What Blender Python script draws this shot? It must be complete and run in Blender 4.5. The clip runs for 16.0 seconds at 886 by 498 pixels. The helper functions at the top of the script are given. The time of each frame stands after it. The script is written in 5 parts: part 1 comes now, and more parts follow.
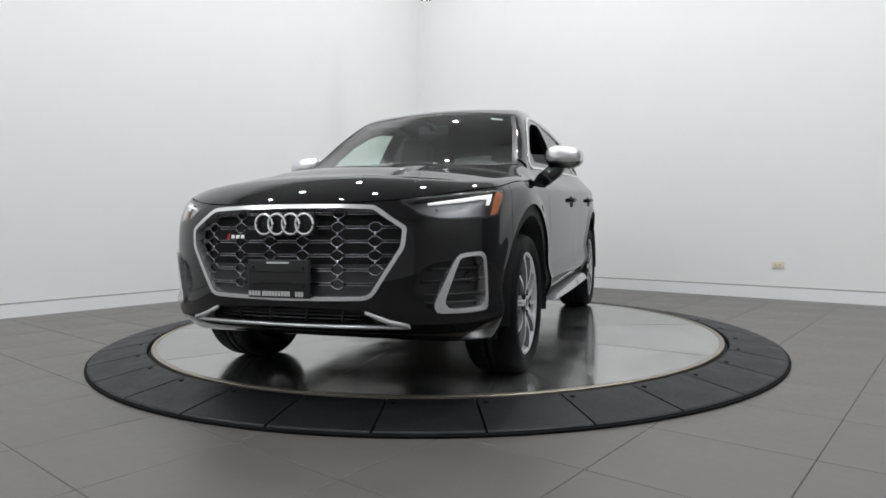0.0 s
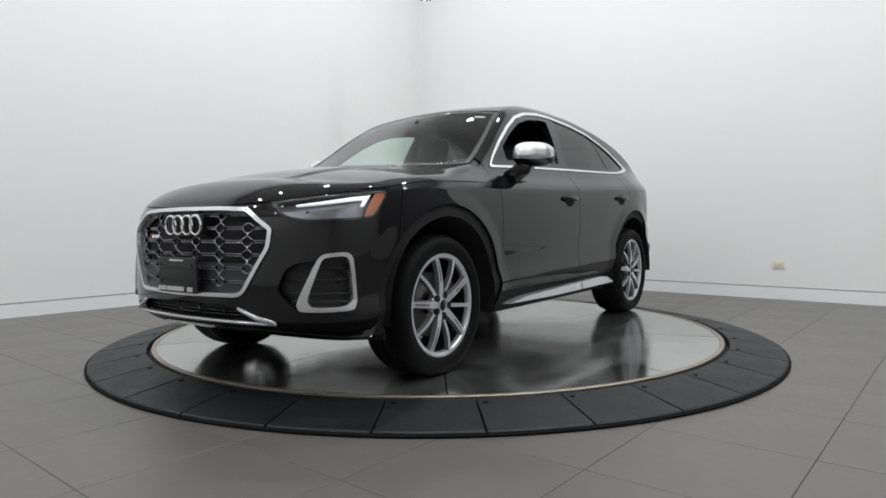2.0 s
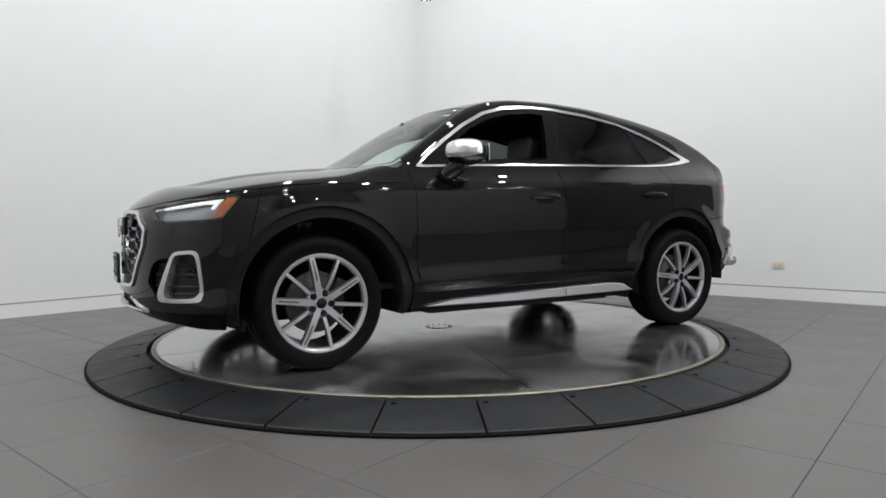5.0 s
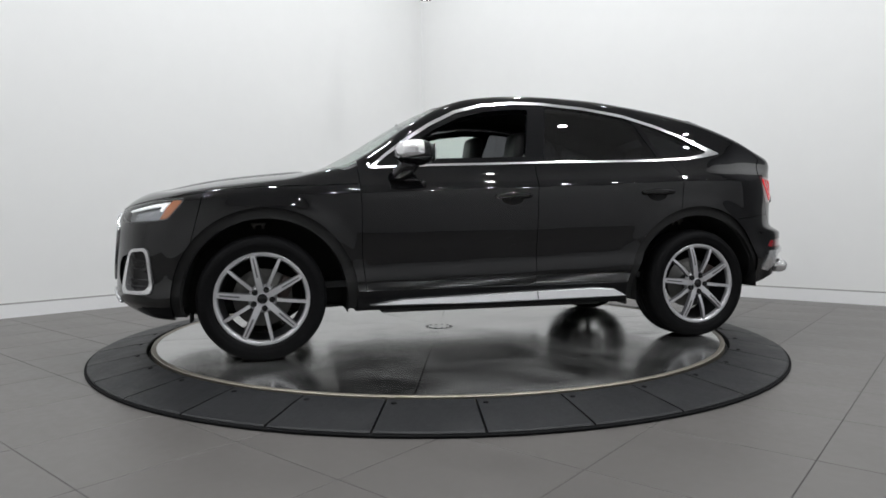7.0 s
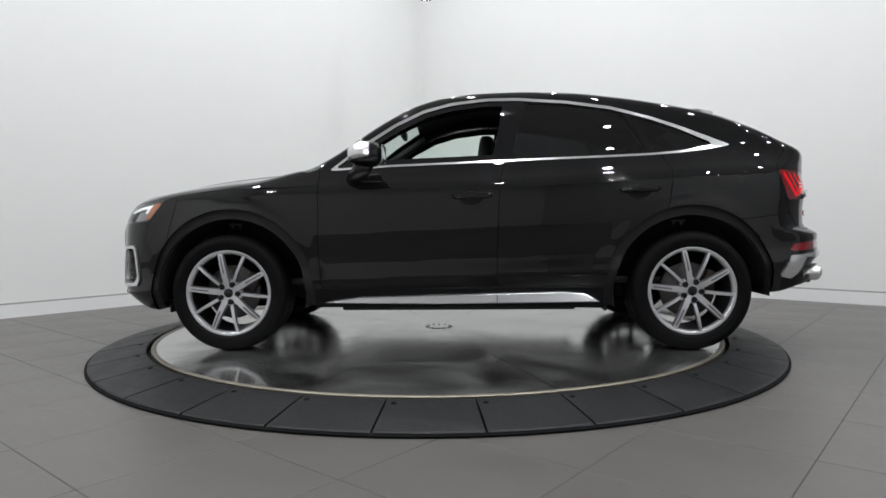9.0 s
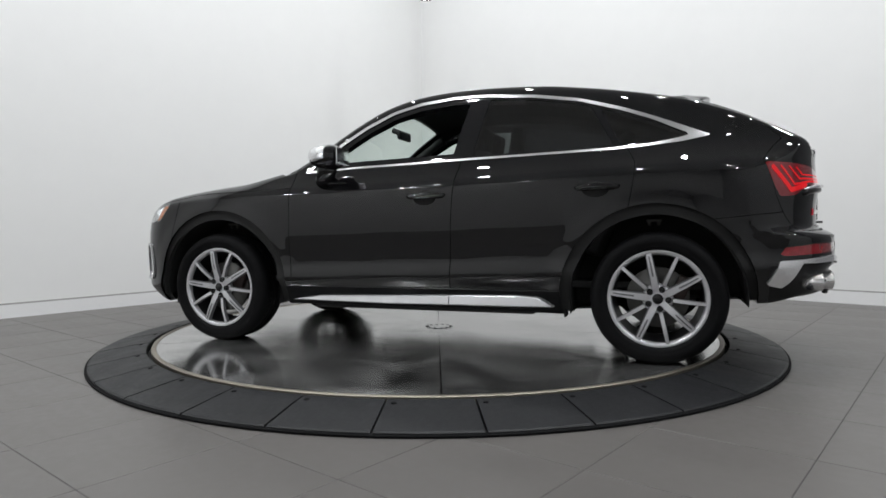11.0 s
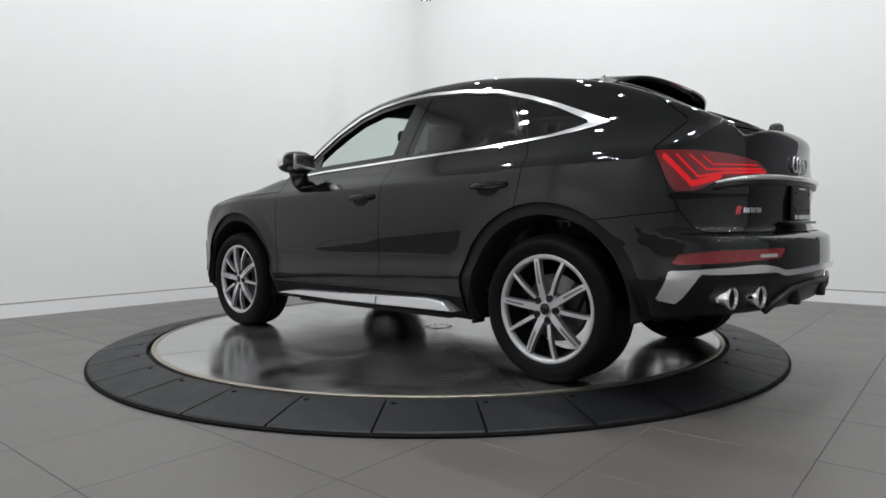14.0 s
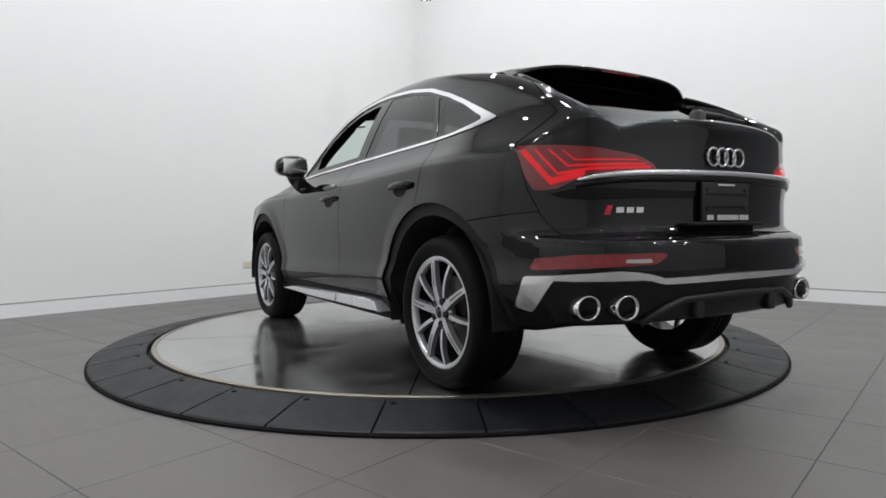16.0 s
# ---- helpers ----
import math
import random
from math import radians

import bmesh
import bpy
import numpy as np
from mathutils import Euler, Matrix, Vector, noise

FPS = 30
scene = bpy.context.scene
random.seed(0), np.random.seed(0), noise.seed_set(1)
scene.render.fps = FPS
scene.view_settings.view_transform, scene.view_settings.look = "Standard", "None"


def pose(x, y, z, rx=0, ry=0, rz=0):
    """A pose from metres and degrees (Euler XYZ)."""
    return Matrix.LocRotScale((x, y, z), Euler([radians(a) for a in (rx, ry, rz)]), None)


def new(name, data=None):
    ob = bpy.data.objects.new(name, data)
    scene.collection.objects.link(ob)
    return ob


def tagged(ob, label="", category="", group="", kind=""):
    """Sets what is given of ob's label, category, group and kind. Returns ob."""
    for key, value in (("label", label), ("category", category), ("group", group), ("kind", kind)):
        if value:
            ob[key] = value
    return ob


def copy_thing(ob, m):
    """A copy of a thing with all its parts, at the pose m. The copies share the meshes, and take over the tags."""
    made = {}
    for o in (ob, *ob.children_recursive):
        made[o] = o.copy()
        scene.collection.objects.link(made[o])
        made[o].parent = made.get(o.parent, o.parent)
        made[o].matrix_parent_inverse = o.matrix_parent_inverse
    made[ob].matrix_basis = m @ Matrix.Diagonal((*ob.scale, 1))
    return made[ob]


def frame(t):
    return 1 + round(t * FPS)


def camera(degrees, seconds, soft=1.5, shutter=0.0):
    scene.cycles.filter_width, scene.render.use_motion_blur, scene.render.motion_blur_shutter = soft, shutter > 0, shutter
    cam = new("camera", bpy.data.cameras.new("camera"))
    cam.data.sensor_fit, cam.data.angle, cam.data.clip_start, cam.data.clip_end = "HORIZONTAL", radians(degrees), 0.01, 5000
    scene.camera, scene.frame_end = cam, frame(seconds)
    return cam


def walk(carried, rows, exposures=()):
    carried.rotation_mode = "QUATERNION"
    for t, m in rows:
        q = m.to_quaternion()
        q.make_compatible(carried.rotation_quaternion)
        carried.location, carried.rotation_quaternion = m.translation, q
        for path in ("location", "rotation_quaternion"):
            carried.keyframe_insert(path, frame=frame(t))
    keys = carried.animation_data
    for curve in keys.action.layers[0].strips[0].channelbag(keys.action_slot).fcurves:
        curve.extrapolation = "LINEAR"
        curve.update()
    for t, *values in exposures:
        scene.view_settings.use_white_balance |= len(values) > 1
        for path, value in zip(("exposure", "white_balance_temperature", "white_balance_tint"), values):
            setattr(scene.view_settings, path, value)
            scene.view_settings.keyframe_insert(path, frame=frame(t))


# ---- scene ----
cam = camera(69.32, 16.0, soft=1.6)
EYE = (0.0, 0.0, 0.779)
CAM_POSE = Matrix.Translation(EYE) @ pose(0, 0, 0, 90 - 2.284, 0, 0) @ pose(0, 0, 0, 0, 0, -0.517)
walk(cam, [(0.0, CAM_POSE), (16.0, CAM_POSE)])

AXIS = (-0.037, 4.831)          # the turntable's axis
TURN_START, TURN_RATE = -109.3, -8.085   # degrees, degrees a second
FLOOR = -0.066                  # floor below the turntable's plate
ROOM_TURN = 49.0                # the room's walls and tiles lie askew to the camera
CEILING = 5.6
LAMP_POWER = 33.0

# ---- world and lights ----
world = bpy.data.worlds.new("world")
scene.world = world
world.use_nodes = True
world.node_tree.nodes["Background"].inputs[0].default_value = (0.5, 0.55, 0.6, 1)
world.node_tree.nodes["Background"].inputs[1].default_value = 0.05
scene.view_settings.exposure = 0.0


def room(u, v, z=0.0):
    """A place in the room's own axes: u along the wall on the one side, v along the other, from the far corner."""
    a = radians(ROOM_TURN)
    return Vector((CORNER[0] - u * math.cos(a) + v * math.sin(a), CORNER[1] - u * math.sin(a) - v * math.cos(a), z))


CORNER = (-0.31, 10.25)
ROOM_U, ROOM_V = 13.5, 14.0


# ---- materials ----
def material(name, color, rough=0.5, metal=0.0, grain=0.0, scale=8.0, bump=0.0, bump_scale=60.0, coat=0.0, spec=0.5, stretch=None, rough_var=0.0, fine=1.0):
    """A procedural surface: base colour varied at two scales, gloss variation and fine relief."""
    m = bpy.data.materials.new(name)
    m.use_nodes = True
    nt = m.node_tree
    b = nt.nodes["Principled BSDF"]
    b.inputs["Base Color"].default_value = (*color, 1)
    b.inputs["Roughness"].default_value = rough
    b.inputs["Metallic"].default_value = metal
    b.inputs["Coat Weight"].default_value = coat
    b.inputs["Coat Roughness"].default_value = 0.02
    b.inputs["Specular IOR Level"].default_value = spec
    tc = nt.nodes.new("ShaderNodeTexCoord")
    mp = nt.nodes.new("ShaderNodeMapping")
    nt.links.new(tc.outputs["Object"], mp.inputs[0])
    if stretch:
        mp.inputs["Scale"].default_value = stretch
    if grain or rough_var:
        n1 = nt.nodes.new("ShaderNodeTexNoise")
        n1.inputs["Scale"].default_value, n1.inputs["Detail"].default_value = scale, (6 if fine > 0.5 else 2)
        n2 = nt.nodes.new("ShaderNodeTexNoise")
        n2.inputs["Scale"].default_value, n2.inputs["Detail"].default_value = scale * 9, 4
        for n in (n1, n2):
            nt.links.new(mp.outputs[0], n.inputs["Vector"])
        add = nt.nodes.new("ShaderNodeMath")
        add.operation = "ADD"
        nt.links.new(n1.outputs[0], add.inputs[0])
        soft = nt.nodes.new("ShaderNodeMapRange")
        soft.inputs[3].default_value, soft.inputs[4].default_value = 0.5 - 0.5 * fine, 0.5 + 0.5 * fine
        nt.links.new(n2.outputs[0], soft.inputs[0])
        nt.links.new(soft.outputs[0], add.inputs[1])
        if grain:
            mr = nt.nodes.new("ShaderNodeMapRange")
            mr.inputs[1].default_value, mr.inputs[2].default_value = 0.6, 1.4
            mr.inputs[3].default_value, mr.inputs[4].default_value = 1 - grain, 1 + grain
            nt.links.new(add.outputs[0], mr.inputs[0])
            vm = nt.nodes.new("ShaderNodeVectorMath")
            vm.operation = "SCALE"
            vm.inputs[0].default_value = color
            nt.links.new(mr.outputs[0], vm.inputs["Scale"])
            nt.links.new(vm.outputs[0], b.inputs["Base Color"])
        if rough_var:
            mr2 = nt.nodes.new("ShaderNodeMapRange")
            mr2.inputs[1].default_value, mr2.inputs[2].default_value = 0.65, 1.35
            mr2.inputs[3].default_value, mr2.inputs[4].default_value = max(0.0, rough - rough_var), rough + rough_var
            nt.links.new(add.outputs[0], mr2.inputs[0])
            nt.links.new(mr2.outputs[0], b.inputs["Roughness"])
    if bump:
        n3 = nt.nodes.new("ShaderNodeTexNoise")
        n3.inputs["Scale"].default_value, n3.inputs["Detail"].default_value = bump_scale, 3
        nt.links.new(mp.outputs[0], n3.inputs["Vector"])
        bp = nt.nodes.new("ShaderNodeBump")
        bp.inputs["Strength"].default_value, bp.inputs["Distance"].default_value = bump, 0.004
        nt.links.new(n3.outputs[0], bp.inputs["Height"])
        nt.links.new(bp.outputs[0], b.inputs["Normal"])
    return m


def glass(name, color, rough=0.0, mix=None):
    """Thin pane: mirror gloss by Fresnel over a tinted see-through sheet."""
    m = bpy.data.materials.new(name)
    m.use_nodes = True
    nt = m.node_tree
    nt.nodes.remove(nt.nodes["Principled BSDF"])
    out = nt.nodes["Material Output"]
    tr = nt.nodes.new("ShaderNodeBsdfTransparent")
    tr.inputs[0].default_value = (*color, 1)
    gl = nt.nodes.new("ShaderNodeBsdfGlossy")
    gl.inputs["Roughness"].default_value = rough
    lw = nt.nodes.new("ShaderNodeLayerWeight")
    lw.inputs[0].default_value = 0.5
    pw = nt.nodes.new("ShaderNodeMath")
    pw.operation = "POWER"
    pw.inputs[1].default_value = 5.0
    nt.links.new(lw.outputs["Facing"], pw.inputs[0])
    fr = nt.nodes.new("ShaderNodeMapRange")
    fr.inputs[3].default_value, fr.inputs[4].default_value = 0.075, 1.0
    nt.links.new(pw.outputs[0], fr.inputs[0])
    mx = nt.nodes.new("ShaderNodeMixShader")
    nt.links.new(fr.outputs[0], mx.inputs[0])
    nt.links.new(tr.outputs[0], mx.inputs[1])
    nt.links.new(gl.outputs[0], mx.inputs[2])
    nt.links.new(mx.outputs[0], out.inputs[0])
    return m


def emitter(name, color, strength):
    m = bpy.data.materials.new(name)
    m.use_nodes = True
    b = m.node_tree.nodes["Principled BSDF"]
    b.inputs["Base Color"].default_value = (0.8, 0.8, 0.8, 1)
    b.inputs["Emission Color"].default_value = (*color, 1)
    b.inputs["Emission Strength"].default_value = strength
    b.inputs["Roughness"].default_value = 0.12
    return m


def plate_metal():
    """Worn steel sheet: hazy mirror with scraped streaks and stains, each sheet brushed a little differently."""
    m = bpy.data.materials.new("worn_steel_plate")
    m.use_nodes = True
    nt = m.node_tree
    b = nt.nodes["Principled BSDF"]
    tc = nt.nodes.new("ShaderNodeTexCoord")
    info = nt.nodes.new("ShaderNodeObjectInfo")

    def noise(scale, detail, stretch, turn, warp=0.0):
        mp = nt.nodes.new("ShaderNodeMapping")
        mp.inputs["Scale"].default_value = stretch
        mp.inputs["Rotation"].default_value = (0, 0, radians(turn))
        nt.links.new(tc.outputs["Object"], mp.inputs[0])
        n = nt.nodes.new("ShaderNodeTexNoise")
        n.inputs["Scale"].default_value, n.inputs["Detail"].default_value = scale, detail
        n.inputs["Distortion"].default_value = warp
        nt.links.new(mp.outputs[0], n.inputs["Vector"])
        return n.outputs[0]

    def spread(src, lo, hi, a, c):
        mr = nt.nodes.new("ShaderNodeMapRange")
        mr.inputs[1].default_value, mr.inputs[2].default_value = lo, hi
        mr.inputs[3].default_value, mr.inputs[4].default_value = a, c
        nt.links.new(src, mr.inputs[0])
        return mr.outputs[0]

    def op(kind, u, w):
        q = nt.nodes.new("ShaderNodeMath")
        q.operation = kind
        nt.links.new(u, q.inputs[0])
        nt.links.new(w, q.inputs[1])
        return q.outputs[0]
    stains = noise(1.9, 5, (1, 1, 1), 0, 1.0)
    streaks = noise(1.5, 3, (1.0, 5.0, 1.0), 24, 0.3)
    fine = noise(14.0, 3, (1.0, 12.0, 1.0), -40)
    tone = op("MULTIPLY", spread(stains, 0.3, 0.7, 1.12, 0.78), spread(streaks, 0.25, 0.75, 0.93, 1.05))
    tone = op("MULTIPLY", tone, spread(info.outputs["Random"], 0, 1, 0.86, 1.08))
    vm = nt.nodes.new("ShaderNodeVectorMath")
    vm.operation = "SCALE"
    vm.inputs[0].default_value = (0.56, 0.56, 0.55)
    nt.links.new(tone, vm.inputs["Scale"])
    nt.links.new(vm.outputs[0], b.inputs["Base Color"])
    gloss = op("ADD", spread(stains, 0.3, 0.7, 0.22, 0.085), spread(streaks, 0.2, 0.8, 0.03, -0.01))
    gloss = op("ADD", gloss, spread(fine, 0.2, 0.8, -0.006, 0.010))
    nt.links.new(gloss, b.inputs["Roughness"])
    nt.links.new(spread(stains, 0.3, 0.7, 0.88, 0.97), b.inputs["Metallic"])
    return m


M_WALL = material("wall_paint", (0.80, 0.80, 0.79), 0.45, grain=0.012, scale=0.6, bump=0.05, bump_scale=180)
# Unseen rear wall; its grey is set by the reflections in the car paint.
M_BACKWALL = material("unseen_rear_wall", (0.55, 0.55, 0.55), 0.6, grain=0.02, scale=0.8)
# Dimness of the unseen room past the white wall, put into the colour.
M_DARKWALL = material("unseen_dim_wall", (0.16, 0.16, 0.165), 0.6, grain=0.02, scale=0.8)
M_CEILING = material("ceiling_paint", (0.78, 0.78, 0.78), 0.8, grain=0.03, scale=2)
M_BASE = material("baseboard_paint", (0.82, 0.82, 0.82), 0.35, grain=0.02, scale=3)
M_TILE = material("floor_tile", (0.106, 0.099, 0.093), 0.40, grain=0.09, scale=2.2, bump=0.04, bump_scale=220, rough_var=0.06)
M_GROUT = material("grout", (0.075, 0.072, 0.07), 0.85, grain=0.15, scale=20)
M_RAMP = material("black_rubber_ramp", (0.0085, 0.009, 0.0102), 0.50, spec=0.27, grain=0.2, scale=5, bump=0.12, bump_scale=300, rough_var=0.08)
M_RAMPEDGE = material("ramp_edge", (0.004, 0.004, 0.0045), 0.8, spec=0.1, grain=0.1, scale=9)
M_DISC = plate_metal()
M_DISCRIM = material("brass_edge", (0.34, 0.31, 0.26), 0.48, metal=1.0, grain=0.1, scale=20)
M_PAINT = material("black_car_paint", (0.0045, 0.0045, 0.005), 0.5, coat=1.0, spec=0.0)
M_TRIM = material("satin_black_trim", (0.005, 0.005, 0.0055), 0.30, spec=0.3, grain=0.1, scale=30)
M_PLASTIC = material("black_plastic", (0.010, 0.010, 0.011), 0.5, grain=0.15, scale=40, bump=0.1, bump_scale=400)
# Shade of the tucked-in sill, put into a dull black surface.
M_SILL = material("shaded_sill_black", (0.005, 0.005, 0.0055), 0.6, spec=0.12, grain=0.15, scale=30)
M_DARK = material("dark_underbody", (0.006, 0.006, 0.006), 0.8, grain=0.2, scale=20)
M_CHROME = material("satin_aluminium_trim", (0.72, 0.72, 0.73), 0.20, metal=0.75, grain=0.02, scale=30)
M_BRIGHT = material("polished_chrome", (0.88, 0.88, 0.89), 0.16, metal=1.0)
M_ALU = material("brushed_aluminium", (0.60, 0.60, 0.61), 0.26, metal=0.7, grain=0.04, scale=40)
M_RIM = material("machined_alloy", (0.62, 0.62, 0.64), 0.28, metal=0.62, grain=0.03, scale=40)
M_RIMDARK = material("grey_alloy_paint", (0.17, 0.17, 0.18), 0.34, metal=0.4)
M_BARREL = material("dark_wheel_barrel", (0.022, 0.022, 0.024), 0.35, metal=0.4, grain=0.15, scale=20)
M_TYRE = material("tyre_rubber", (0.005, 0.005, 0.0055), 0.6, spec=0.10, grain=0.2, scale=25, bump=0.1, bump_scale=200)
M_STEEL = material("brake_steel", (0.11, 0.108, 0.105), 0.45, metal=1.0, grain=0.15, scale=30)
M_IVORY = material("ivory_plastic", (0.72, 0.66, 0.53), 0.4, grain=0.02, scale=40)
M_WHITE = material("white_plastic", (0.75, 0.74, 0.70), 0.4, grain=0.02, scale=40)
M_GLOW = emitter("lamp_glow", (1.0, 0.98, 0.95), 16.0)

M_SCREEN = glass("windshield_glass", (0.80, 0.90, 0.85))
M_TINT = glass("privacy_glass", (0.10, 0.105, 0.11))
M_LENS = glass("clear_lens", (0.96, 0.97, 0.98))
M_LAMPBED = material("lamp_housing", (0.27, 0.273, 0.285), 0.3, metal=0.6, grain=0.1, scale=60)
M_LENSDARK = material("projector_glass", (0.20, 0.21, 0.23), 0.05, metal=0.9)
M_DRL = emitter("running_light_glow", (0.95, 0.98, 1.0), 0.55)
M_SHADOWGAP = material("shadow_joint", (0.38, 0.37, 0.36), 0.8)
M_AMBER = material("amber_lens", (0.50, 0.15, 0.045), 0.12, coat=1.0)
M_LENSWHITE = material("white_lens", (0.42, 0.38, 0.37), 0.15, coat=0.6)
M_REDREFLECT = material("red_reflector", (0.22, 0.004, 0.009), 0.12, coat=1.0, grain=0.35, scale=30)
M_REDLENS = material("red_lens", (0.17, 0.003, 0.008), 0.06, coat=1.0, grain=0.25, scale=14)
M_REDGLOW = emitter("red_light_guide", (1.0, 0.012, 0.02), 0.36)
M_REDGLOW.node_tree.nodes["Principled BSDF"].inputs["Base Color"].default_value = (0.40, 0.004, 0.006, 1)
M_GRILLEPANEL = material("grille_panel_grey", (0.030, 0.031, 0.035), 0.4, grain=0.1, scale=40)
M_GRILLEBAR = material("dark_chrome", (0.27, 0.27, 0.30), 0.24, metal=1.0, grain=0.05, scale=40)
M_REDBADGE = material("red_enamel", (0.5, 0.01, 0.03), 0.2, coat=0.6)
M_LETTER = material("pale_lettering", (0.62, 0.62, 0.62), 0.4)
M_GLOSSBLACK = material("gloss_black_plastic", (0.005, 0.005, 0.006), 0.04, spec=0.5)
M_LEATHER = material("black_leather", (0.012, 0.012, 0.013), 0.5, grain=0.2, scale=30, bump=0.15, bump_scale=250)
M_CABIN = material("cabin_plastic", (0.010, 0.010, 0.011), 0.65, grain=0.15, scale=30)
M_CALIPER = material("dark_brake_caliper", (0.035, 0.022, 0.020), 0.35, grain=0.1, scale=40)

# ---- mesh helpers ----
def part(name, bm, mat, parent=None, label="", smooth=True):
    me = bpy.data.meshes.new(name)
    bm.to_mesh(me)
    bm.free()
    me.materials.append(mat)
    if smooth:
        me.polygons.foreach_set("use_smooth", [True] * len(me.polygons))
    ob = new(name, me)
    ob.parent = parent
    if label:
        tagged(ob, label=label)
    return ob


def shape(name, verts, faces, mat, parent=None, label="", smooth=False):
    me = bpy.data.meshes.new(name)
    me.from_pydata([tuple(map(float, v)) for v in verts], [], [tuple(map(int, f)) for f in faces])
    me.validate()
    me.materials.append(mat)
    if smooth:
        me.polygons.foreach_set("use_smooth", [True] * len(me.polygons))
    ob = new(name, me)
    ob.parent = parent
    if label:
        tagged(ob, label=label)
    return ob


def box_bm(size, at=(0, 0, 0), bevel=0.0, m=None):
    bm = bmesh.new()
    bmesh.ops.create_cube(bm, size=1.0)
    bmesh.ops.scale(bm, vec=size, verts=bm.verts)
    if bevel:
        bmesh.ops.bevel(bm, geom=bm.edges[:], offset=bevel, segments=2, affect="EDGES", profile=0.6)
    bmesh.ops.translate(bm, vec=at, verts=bm.verts)
    if m is not None:
        bmesh.ops.transform(bm, matrix=m, verts=bm.verts)
    return bm


def sweep(profile, turns, centre=(0, 0, 0), axis="y", start=0.0, stop=360.0):
    """Turns a profile of (radius, along) about an axis. Returns verts and faces."""
    full = abs(stop - start) >= 359.9
    n = turns if full else turns + 1
    verts, faces = [], []
    k = len(profile)
    for i in range(n):
        a = radians(start + (stop - start) * i / turns)
        for r, h in profile:
            c, s = r * math.cos(a), r * math.sin(a)
            v = {"y": (c, h, s), "z": (c, s, h), "x": (h, c, s)}[axis]
            verts.append((v[0] + centre[0], v[1] + centre[1], v[2] + centre[2]))
    for i in range(turns):
        j = (i + 1) % n
        for q in range(k - 1):
            faces.append((i * k + q, i * k + q + 1, j * k + q + 1, j * k + q))
    return verts, faces


def tube(points, radius, sides=10, closed=False, flat=1.0):
    """A bar along points. flat squeezes it on its second axis. Returns verts and faces."""
    pts = [Vector(q) for q in points]
    n = len(pts)
    verts, faces = [], []
    up = Vector((0.013, 0.021, 1))
    for i, q in enumerate(pts):
        d = (pts[(i + 1) % n] - pts[i - 1]) if closed else (pts[min(i + 1, n - 1)] - pts[max(i - 1, 0)])
        d.normalize()
        s = d.cross(up).normalized()
        w = s.cross(d)
        r = radius(i / max(1, n - 1)) if callable(radius) else radius
        for j in range(sides):
            a = 2 * math.pi * j / sides
            verts.append(q + s * (r * math.cos(a)) + w * (r * flat * math.sin(a)))
    m = n if closed else n - 1
    for i in range(m):
        for j in range(sides):
            a, b = i * sides, ((i + 1) % n) * sides
            faces.append((a + j, a + (j + 1) % sides, b + (j + 1) % sides, b + j))
    if not closed:
        faces.append(tuple(reversed(range(sides))))
        faces.append(tuple((n - 1) * sides + j for j in range(sides)))
    return verts, faces


def merge(*pieces):
    verts, faces = [], []
    for v, f in pieces:
        o = len(verts)
        verts += list(v)
        faces += [tuple(i + o for i in q) for q in f]
    return verts, faces


# ---- the room ----
def slab(name, a, b, z0, z1, thick, mat):
    """An upright wall from a to b, its thickness on the outer side."""
    a, b = Vector(a).to_2d(), Vector(b).to_2d()
    d = (b - a).normalized()
    nrm = Vector((d.y, -d.x)) * thick
    ring = [a, b, b + nrm, a + nrm]
    verts = [(q.x, q.y, z0) for q in ring] + [(q.x, q.y, z1) for q in ring]
    faces = [(0, 1, 5, 4), (1, 2, 6, 5), (2, 3, 7, 6), (3, 0, 4, 7), (4, 5, 6, 7), (3, 2, 1, 0)]
    return tagged(shape(name, verts, faces, mat), kind="structure")


